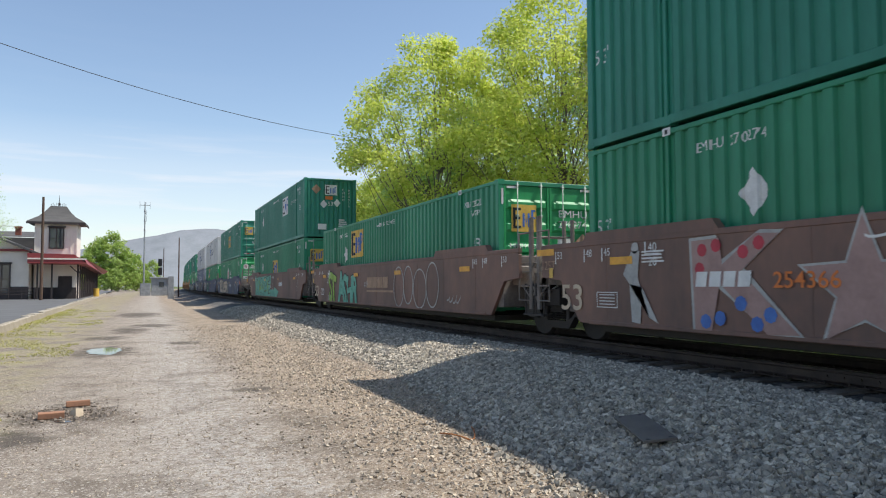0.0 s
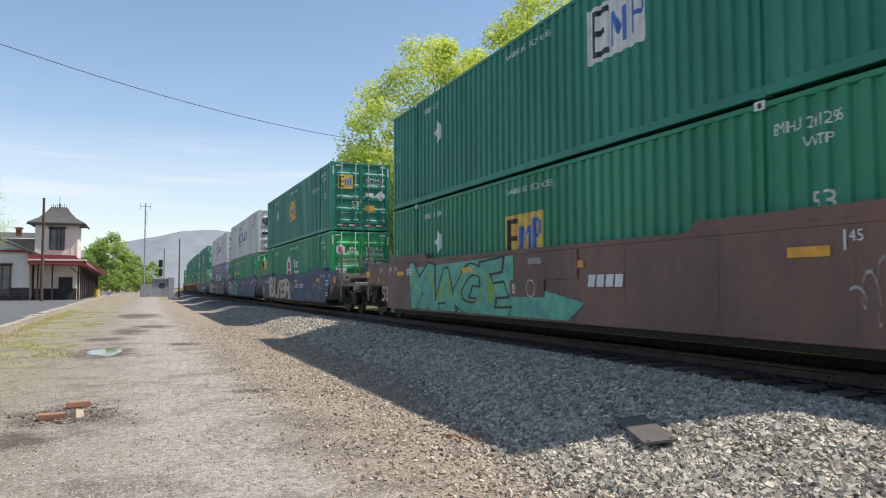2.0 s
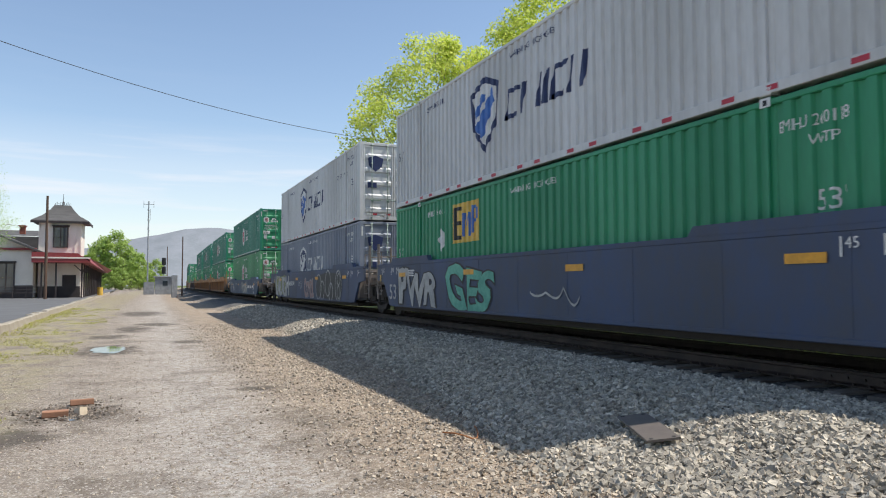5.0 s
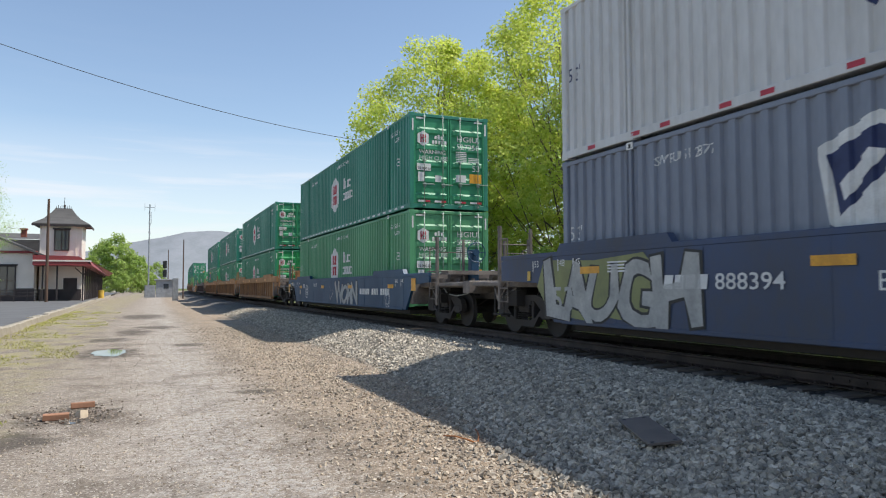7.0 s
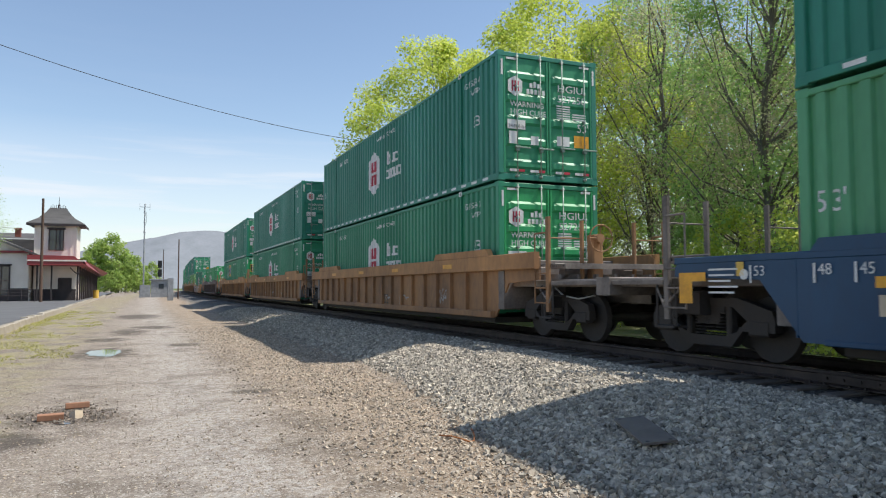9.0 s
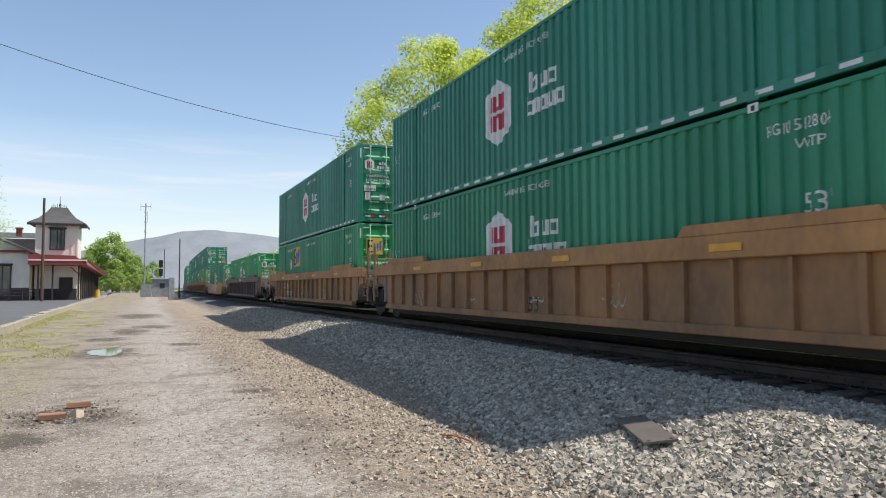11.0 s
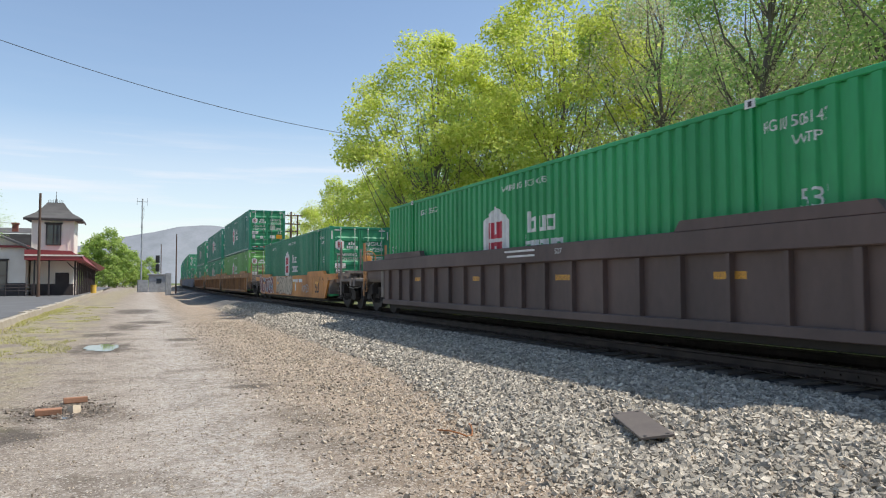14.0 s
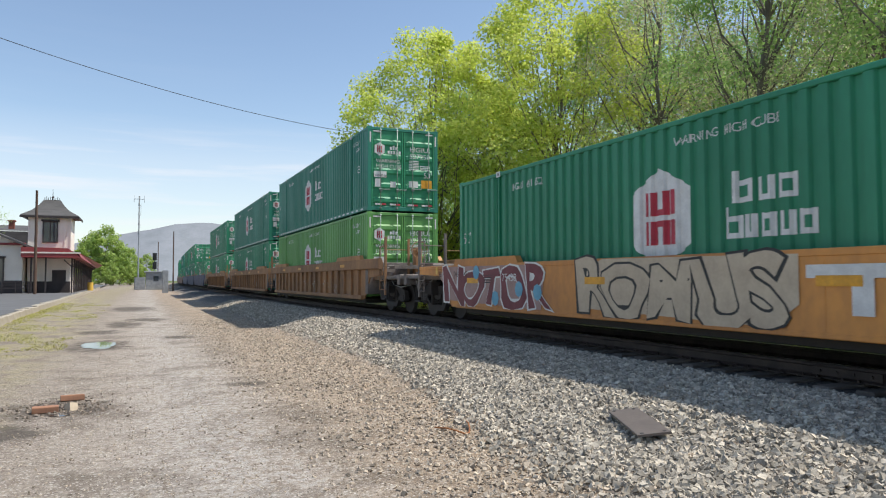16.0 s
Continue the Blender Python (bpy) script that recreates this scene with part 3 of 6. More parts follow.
def hub_side(p, dashes):
    """Large hexagon emblem with red bars, and two lines of white blocks beside it."""
    c, z = 9.08, 1.48
    mark(p, "emblem", [hexagon(c, z, 1.3, 1.5)], M["white"], "white hexagonal emblem")
    bars = [rect(c + q, c + q + .11, z + e0, z + e0 + .36) for q in (-.34, -.19, .08, .23) for e0 in (-.4, .04)] + [rect(c - .08, c + .08, z + .04, z + .13), rect(c - .08, c + .08, z - .13, z - .04)]
    me = shared(("emblem_figure",), lambda: side_mark(bars, -WID / 2 + .007))
    if not me.materials:
        me.materials.append(M["red"])
    part("emblem_figure", me, None, p, "red bars")
    y, blocks = 7.82, []
    for zz, widths in ((1.56, (.36, .28, .3)), (1.1, (.32, .2, .26, .25, .26))):
        yy = y if len(widths) == 5 else y - .15
        for i, w in enumerate(widths):
            h = .42 if i == 0 else .3
            blocks += [rect(yy - .08, yy, zz, zz + h), rect(yy - w + .03, yy - w + .1, zz, zz + .3), rect(yy - w + .1, yy - .08, zz, zz + .07)]
            if i % 2 == 0:
                blocks.append(rect(yy - w + .1, yy - .08, zz + .22, zz + .29))
            yy -= w + .03
    mark(p, "block_letters", blocks, M["white"], "white block shapes")
    if dashes:
        for i in range(26):
            d = part("reflective_dash", shared(("dash",), lambda: Build().face([(0, 0, 0), (0, .28, 0), (0, .28, .06), (0, 0, .06)]).mesh("dash", M["white"])), None, p)
            d.location = (-WID / 2 - .004, .5 + .59 * i, .06)


def emp_side(p, ground="yellow", c=11.1, z0=1.6):
    w, h = 1.55, 0.98
    mark(p, "logo_panel", [rect(c - w / 2, c + w / 2, z0, z0 + h)], M[ground], ground + " square panel")
    e, f = c + w / 2 - .12, h - .2
    blk = [rect(e - .11, e, z0 + .08, z0 + .9), rect(e - .46, e - .11, z0 + .08, z0 + .18), rect(e - .38, e - .11, z0 + .44, z0 + .54), rect(e - .46, e - .11, z0 + .8, z0 + .9)]
    blu = [rect(e - .62, e - .52, z0 + .14, z0 + .72), [(e - .56, z0 + .72), (e - .72, z0 + .3), (e - .79, z0 + .42), (e - .66, z0 + .72)], [(e - .72, z0 + .3), (e - .88, z0 + .72), (e - .95, z0 + .72), (e - .79, z0 + .42)], rect(e - .98, e - .88, z0 + .14, z0 + .72), rect(e - 1.16, e - 1.06, z0 + .2, z0 + .86), rect(e - 1.32, e - 1.16, z0 + .46, z0 + .54), rect(e - 1.32, e - 1.16, z0 + .78, z0 + .86), rect(e - 1.4, e - 1.3, z0 + .52, z0 + .8)]
    for nm, pc, mt in (("dark_lettering", blk, M["black"]), ("blue_lettering", blu, M["blue"])):
        me = shared((nm, c, z0), lambda: side_mark(pc, -WID / 2 + .007))
        if not me.materials:
            me.materials.append(mt)
        part(nm, me, None, p)
    d, z1 = 12.58, 1.0
    mark(p, "placard", [[(d - .24, z1 + .75), (d, z1 + .43), (d + .24, z1 + .75), (d, z1 + 1.07)]], M["white"], "white diamond placard")


def swift_side(p, dark):
    """Shield emblem and a slanted word shape."""
    c, z = 10.0, 1.62
    sh = [(c - .75, z + .55), (c, z + .85), (c + .75, z + .55), (c + .6, z - .35), (c, z - .95), (c - .6, z - .35)]
    mark(p, "shield", [sh], M["white"] if dark else M["navy"], "shield emblem")
    s2 = [((y - c) * .82 + c, (q - z) * .82 + z) for y, q in sh]
    for nm, pc, mt, off in (("shield_field", [s2], M["navy"] if dark else M["white"], .007), ("shield_stripe", [[(c + .5, z - .3), (c - .45, z + .5), (c - .5, z + .15), (c + .1, z - .6)], [(c + .45, z + .1), (c + .1, z + .45), (c - .1, z + .4), (c + .4, z - .1)]], M["blue"] if not dark else M["white"], .001)):
        me = shared((nm, dark), lambda: side_mark(pc, -WID / 2 + off))
        if not me.materials:
            me.materials.append(mt)
        part(nm, me, None, p)
    blocks, y = [], 9.0
    for i, w in enumerate((.55, .8, .2, .5, .55)):
        sl = lambda q, zz: (q - (zz - 1.2) * .22, zz)
        for r in ([rect(y - w, y, 1.2, 1.3), rect(y - w, y, 1.75, 1.85), rect(y - .12, y, 1.2, 1.85)] if i in (0, 3) else [rect(y - .13, y, 1.2, 1.85), rect(y - w, y - w + .13, 1.2, 1.85)] if i != 2 else [rect(y - w, y, 1.2, 1.85)]):
            blocks.append([sl(*q) for q in r])
        y -= w + .1
    mark(p, "word_shapes", blocks, M["white"] if dark else M["navy"], "slanted block shapes")
    for i in range(0 if dark else 16):
        d = part("red_dash", shared(("red_dash",), lambda: Build().face([(0, 0, 0), (0, .22, 0), (0, .22, .07), (0, 0, .07)]).mesh("dash", M["red"])), None, p)
        d.location = (-WID / 2 - .004, .6 + .95 * i + .25 * (i % 2), .055)


CONTAINERS = []


def container(u, level, colour, brand, code="", front="door", end=None, far=False, panel=(11.1, 1.6)):
    """A 53-foot container on unit u; level 0 in the well, 1 on top."""
    words = {"hub": "hexagon emblem", "emp": "square logo panel", "swift": "shield emblem"}[brand]
    hue = {"green_a": "dark green", "green_b": "bluish green", "green_c": "bright green", "green_d": "light green", "green_e": "mid green", "green_f": "faded green", "white_c": "white", "grey_c": "blue grey"}[colour]
    c = thing("shipping_container", pose(0, 0, 0), f"{hue} steel container with {words}, " + ("stacked on another" if level else "in a well car"), "shipping container", "containers on the train")
    part("shell", shared(("shell", front, colour), lambda: container_shell(front == "wall").mesh("shell", M[colour])), None, c)
    doorm = M[end or colour]
    light = colour == "white_c"
    ink = M["navy"] if light else M["white"]
    if front == "door":
        for x0, x1 in ((-1.16, -.01), (.01, 1.16)):
            d = part("door", shared(("door", x0, doorm.name), lambda: door_panel(x0, x1).mesh("door", doorm)), None, c)
            for xr in ((x0 + .32, x0 + .92)):
                r = part("locking_rod", shared(("rod",), rod_mesh), None, d, "galvanised locking rod")
                r.location.x = xr
                if not far:
                    q = part("door_handle", shared(("handle",), handle_mesh), None, d, "steel handle")
                    q.location = (xr - .04, 0, .72 + .05 * (x0 > 0))
        bar = [[(s * .96 - .13, HIGH - .19), (s * .96 + .13, HIGH - .19), (s * .96 + .13, HIGH - .14), (s * .96 - .13, HIGH - .14)] for s in (-1, 1)]
        bar += [[(s * 1.2 - .025, HIGH - .55), (s * 1.2 + .025, HIGH - .55), (s * 1.2 + .025, HIGH - .2), (s * 1.2 - .025, HIGH - .2)] for s in (-1, 1)]
        for q in bar:
            flat_mark(c, "reflective_tape", [q], M["white"], -.008)
        low = []
        for x0 in (-1.02, -.5, .16, .68):
            low.append(rect(x0, x0 + .22, .2, .26))
        for q in low:
            flat_mark(c, "white_tape", [q], M["white"], -.012)
            flat_mark(c, "red_tape", [rect(q[0][0] + .23, q[0][0] + .38, .2, .26)], M["red"], -.012)
    y = -.014
    if front == "door" and brand == "hub":
        flat_mark(c, "emblem", [hexagon(-.87, 2.12, .36, .46)], M["white"], y, "white hexagonal emblem")
        flat_mark(c, "emblem_figure", [rect(-.96, -.92, 2.0, 2.24), rect(-.82, -.78, 2.0, 2.24), rect(-.92, -.82, 2.1, 2.14), rect(-.89, -.85, 2.0, 2.24)], M["red"], y - .004)
        flat_mark(c, "block_letters", [rect(-.5 + .1 * i, -.43 + .1 * i, 2.12, 2.22 + .04 * (i % 2)) for i in range(3)] + [rect(-.58 + .1 * i, -.51 + .1 * i, 1.97, 2.08) for i in range(5)], ink, y)
        flat_mark(c, "warning_text", flat_text("WARNING", -1.0, 1.66, .13) + flat_text("HIGH CUBE", -1.0, 1.48, .13), ink, y)
        flat_mark(c, "weight_label", [rect(-1.07, -.62, 1.15, 1.36)], M["white"], y)
        flat_mark(c, "weight_text", flat_text("24,000 lbs", -1.05, 1.18, .08), M["black"], y - .004)
        for q in [rect(-1.03, -.82, .82, 1.1), rect(-.48, -.28, .82, 1.02), rect(.2, .54, .85, 1.07)]:
            flat_mark(c, "small_label", [q], M["white"], y)
        flat_mark(c, "orange_label", [rect(.66, 1.06, .84, 1.12)], M["amber"], y)
        flat_mark(c, "data_block", [rect(.2, .56, 1.48 + .055 * i, 1.51 + .055 * i) for i in range(6)] + [rect(.62, .98, 1.48 + .055 * i, 1.51 + .055 * i) for i in range(3)], ink, y)
        flat_mark(c, "length_text", flat_text("53'", .74, 1.2, .2), ink, y)
    elif front == "door" and brand == "emp":
        flat_mark(c, "logo_panel", [rect(-.98, -.35, 1.75, 2.35)], M["yellow"], y, "yellow square panel")
        flat_mark(c, "dark_lettering", [rect(-.94, -.88, 1.82, 2.28), rect(-.88, -.74, 1.82, 1.88), rect(-.88, -.76, 2.02, 2.08), rect(-.88, -.74, 2.22, 2.28)], M["black"], y - .004)
        flat_mark(c, "blue_lettering", [rect(-.7, -.65, 1.86, 2.16), rect(-.57, -.52, 1.86, 2.16), [(-.65, 2.16), (-.61, 2.0), (-.57, 2.16), (-.61, 1.9)], rect(-.48, -.43, 1.9, 2.24), rect(-.43, -.38, 2.04, 2.08), rect(-.43, -.38, 2.2, 2.24)], M["blue"], y - .004)
        flat_mark(c, "placard", [[(.62, 1.5), (.87, 1.28), (1.12, 1.5), (.87, 1.74)]], M["tan"] if level == 0 else M["white"], y, "diamond placard")
        flat_mark(c, "warning_text", flat_text("HIGH CUBE", -1.02, 1.38, .12), ink, y)
        flat_mark(c, "length_text", flat_text("53'", -.42, 1.0, .26), ink, y)
        flat_mark(c, "orange_label", [rect(.2, .6, .84, 1.08)], M["amber"], y)
        flat_mark(c, "data_block", [rect(.2, .55, 1.46, 1.62)], ink, y)
    elif front == "door":
        flat_mark(c, "shield", [[(-1.0, 2.3), (-.7, 2.4), (-.4, 2.3), (-.45, 2.0), (-.7, 1.8), (-.95, 2.0)]], M["navy"], y)
        for q in (rect(.2, .56, 1.5, 1.62), rect(.62, 1.0, .84, 1.1), rect(-1, -.65, 1.2, 1.4)):
            flat_mark(c, "small_label", [q], M["navy"], y)
    else:
        yy = -.002
        pan = lambda x0, x1, z0, z1: rect(x0, x1, z0, z1)
        flat_mark(c, "logo_panel", [pan(-.28, .32, 2.08, 2.58)], M["white"], yy - .0, "white square panel")
        flat_mark(c, "dark_lettering", [rect(-.24, -.19, 2.14, 2.52), rect(-.19, -.06, 2.14, 2.19), rect(-.19, -.08, 2.3, 2.35), rect(-.19, -.06, 2.47, 2.52)], M["black"], yy - .004)
        flat_mark(c, "blue_lettering", [rect(-.02, .03, 2.16, 2.42), rect(.1, .15, 2.16, 2.42), rect(.19, .24, 2.2, 2.48), rect(.24, .29, 2.44, 2.48)], M["blue"], yy - .004)
        flat_mark(c, "tan_placard", [[(-.95, 2.35), (-.71, 2.12), (-.47, 2.35), (-.71, 2.58)]], M["tan"], yy, "tan diamond placard")
        flat_mark(c, "placard", [[(-.52, 1.62), (-.34, 1.42), (-.16, 1.62), (-.34, 1.84)], [(.14, 1.7), (.32, 1.5), (.5, 1.7), (.32, 1.9)]], M["white"], yy, "white diamond placards")
        flat_mark(c, "orange_label", [rect(-.26, .1, 1.86, 2.02)], M["orange"], yy)
        flat_mark(c, "length_text", flat_text("53", -.14, 1.56, .2), ink, yy)
        for q in [rect(-.62, -.2, .38, .66), rect(.4, .82, .42, .5), rect(.4, .82, .54, .6), rect(.4, .82, .64, .7), rect(.42, .8, .74, .8), rect(.42, .7, .84, .9)]:
            flat_mark(c, "small_label", [q], M["white"], yy)
        for k, col in enumerate((code.split(" ") if code else [])):
            vert = []
            for i, ch in enumerate(col):
                vert += flat_text(ch, .58 + .3 * k, 2.3 - .16 * i, .12)
            flat_mark(c, "code_text", vert, ink, yy)
    if code and front == "door":
        a, d = code.split(" ")
        flat_mark(c, "code_text", flat_text(a, .22, 2.1, .17, 1.25) + flat_text(d, .22, 1.86, .17, 1.1), ink, y)
    # side marks
    if code:
        mark(c, "code_text", text_polys(code, 13.6, 2.42, .15) + text_polys(code, 1.85, 2.42, .15, .8), ink)
        mark(c, "length_text", text_polys("53'", 1.35, 1.42, .26) + text_polys("53'", 15.95, 1.42, .26), ink)
        for p_ in POST:
            me = shared(("cast_white",), lambda: Build().face([(0, -.085, 0), (0, .085, 0), (0, .085, .118), (0, -.085, .118)]).mesh("white_fitting", M["white"]))
            w_ = part("white_fitting", me, None, c, "white painted lifting fitting")
            w_.location = (-WID / 2 - .008, p_, HIGH - .118)
            w2 = part("fitting_hole", shared(("cast_hole",), lambda: Build().face([(0, -.03, .02), (0, .03, .02), (0, .03, .09), (0, -.03, .09)]).mesh("fitting_hole", M["black"])), None, w_)
            w2.location = (-.003, 0, 0)
        if level and brand != "hub":
            mark(c, "lift_text", text_polys("TOP LIFT ONLY", 3.45, 1.9, .19, .9), ink)
        mark(c, "lift_mark", text_polys("WTP", 1.4, 2.2, .13), ink)
        mark(c, "warning_text", text_polys("WARNING HIGH CUBE", 8.75, 2.5, .13), ink)
    if brand == "hub":
        hub_side(c, level == 1)
    elif brand == "emp":
        emp_side(c, "white" if front == "wall" else "yellow", *panel)
    else:
        swift_side(c, not light)
    CONTAINERS.append((c, u, 0.45 if level == 0 else 3.375))
    return c


# ---- well cars ----
HALF, TOP, BOT = 1.50, 1.73, 0.38                       # half width, top and bottom of the side above the rails
CARS, WHEELS = [], []


def wheelset_mesh():
    b = Build()
    for s in (-1, 1):
        xs = [s * .68, s * .70, s * .705, s * .80, s * .805]
        rs = [.12, .40, .455, .43, .12]
        n = 28
        k = len(b.v)
        for x, r in zip(xs, rs):
            b.v += [(x, r * math.cos(2 * math.pi * i / n), r * math.sin(2 * math.pi * i / n)) for i in range(n)]
        for j in range(4):
            b.f += [(k + j * n + i, k + j * n + (i + 1) % n, k + (j + 1) * n + (i + 1) % n, k + (j + 1) * n + i) for i in range(n)]
        b.f += [tuple(k + i for i in range(n)), tuple(k + 4 * n + i for i in range(n))[::-1]]
        b.tube((s * .8, 0, 0), (s * 1.05, 0, 0), .09, n=12)
        for i in range(3):
            a = 2 * math.pi * i / 3
            b.tube((s * 1.05, .05 * math.cos(a), .05 * math.sin(a)), (s * 1.07, .05 * math.cos(a), .05 * math.sin(a)), .018, n=6)
    b.tube((-.7, 0, 0), (.7, 0, 0), .085, n=12)
    return b.mesh("wheelset", M["iron"])


def truck_mesh():
    """Three-piece truck: two side frames with openings, a bolster and springs; centre at its own origin on the rails."""
    b = Build()
    for s in (-1, 1):
        x0, x1 = (.92, 1.06) if s > 0 else (-1.06, -.92)
        b.prism([(-1.15, .58), (-1.15, .42), (-.62, .42), (-.42, .20), (.42, .20), (.62, .42), (1.15, .42), (1.15, .58), (.75, .60), (.5, .40), (.32, .34), (-.32, .34), (-.5, .40), (-.75, .60)], x0, x1)
        b.prism([(-1.15, .56), (-.7, .56), (-.45, .74), (.45, .74), (.7, .56), (1.15, .56), (1.1, .70), (.55, .86), (-.55, .86), (-1.1, .70)], x0, x1)
        for q in (-.40, .36):
            b.box(x0, x1, q - .02, q + .08, .33, .78, .02)
        for q in (-.2, 0, .2):
            for k in range(6):
                b.tube((s * .99, q, .36 + .045 * k), (s * .99, q, .375 + .045 * k), .085, n=8)
        b.box(x0 + .01, x1 + .02, -.3, .3, .64, .76, .02)
        for q in (-.89, .89):
            b.box(x0 - .01, x1 + .01, q - .16, q + .16, .36, .58, .03)
    b.box(-1.05, 1.05, -.22, .22, .5, .78, .04)
    for q in (-.42, .42):
        b.tube((-.9, q, .42), (.9, q, .42), .05, n=8)
    return b.mesh("truck", M["iron"])


def add_truck(car, y):
    t = part("truck", shared(("truck",), truck_mesh), None, car, "greasy black side frames and springs")
    t.location = (0, y, 0)
    for q in (-.89, .89):
        w = part("wheelset", shared(("wheelset",), wheelset_mesh), None, t)
        w.location = (0, q, .455)
        WHEELS.append((w, q, car))


def side_panel(y0, y1, s, ribbed, TOP):
    """One long side, from y0 to y1, with cut-away ends over the trucks."""
    b = Build()
    x0, x1 = (HALF - .07, HALF) if s > 0 else (-HALF, -HALF + .07)
    if ribbed:
        x0, x1 = (HALF - .14, HALF - .10) if s > 0 else (-HALF + .10, -HALF + .14)
    b.prism([(-.02, BOT), (LEN + .02, BOT), (LEN + .62, BOT + .72), (y1, BOT + .78), (y1, TOP - .1), (y1 - .12, TOP), (y0 + .12, TOP), (y0, TOP - .1), (y0, BOT + .78), (-.62, BOT + .72)][::-1], x0, x1)
    o0, o1 = (HALF - .10, HALF + .01) if s > 0 else (-HALF - .01, -HALF + .10)
    if ribbed:
        b.box(o0, o1, 0, LEN, BOT - .02, BOT + .12, .012)
        n = 18
        for i in range(n):
            y = .45 + (LEN - .9) * i / (n - 1)
            d = .06 if i % 4 else .1
            b.prism([(y - d / 2, BOT + .1), (y + d / 2, BOT + .1), (y + d / 2, TOP - .32), (y - d / 2, TOP - .32)][::-1], o0 + (.0 if s > 0 else .02), o1 - (.02 if s > 0 else .0))
    else:
        b.box(o0 + .02 * (s > 0), o1 - .02 * (s < 0), y0, y1, TOP - .06, TOP + .03, .012)
        b.box(o0, o1, .25, LEN - .25, BOT - .02, BOT + .05, .012)
        for i in range(9):
            y = y0 + 2 + (y1 - y0 - 4) * i / 8
            b.box(x0 - .004, x1 + .004, y - .012, y + .012, BOT + .05, TOP - .07)
    return b


def guide_plate(y0, y1, s, TOP):
    """Raised guard along the top near an end."""
    b = Build()
    x0, x1 = (HALF - .12, HALF + .012) if s > 0 else (-HALF - .012, -HALF + .12)
    b.prism([(y0, TOP + .02), (y1, TOP + .02), (y1 - .12, TOP + .17), (y0 + .12, TOP + .17)][::-1], x0, x1)
    return b


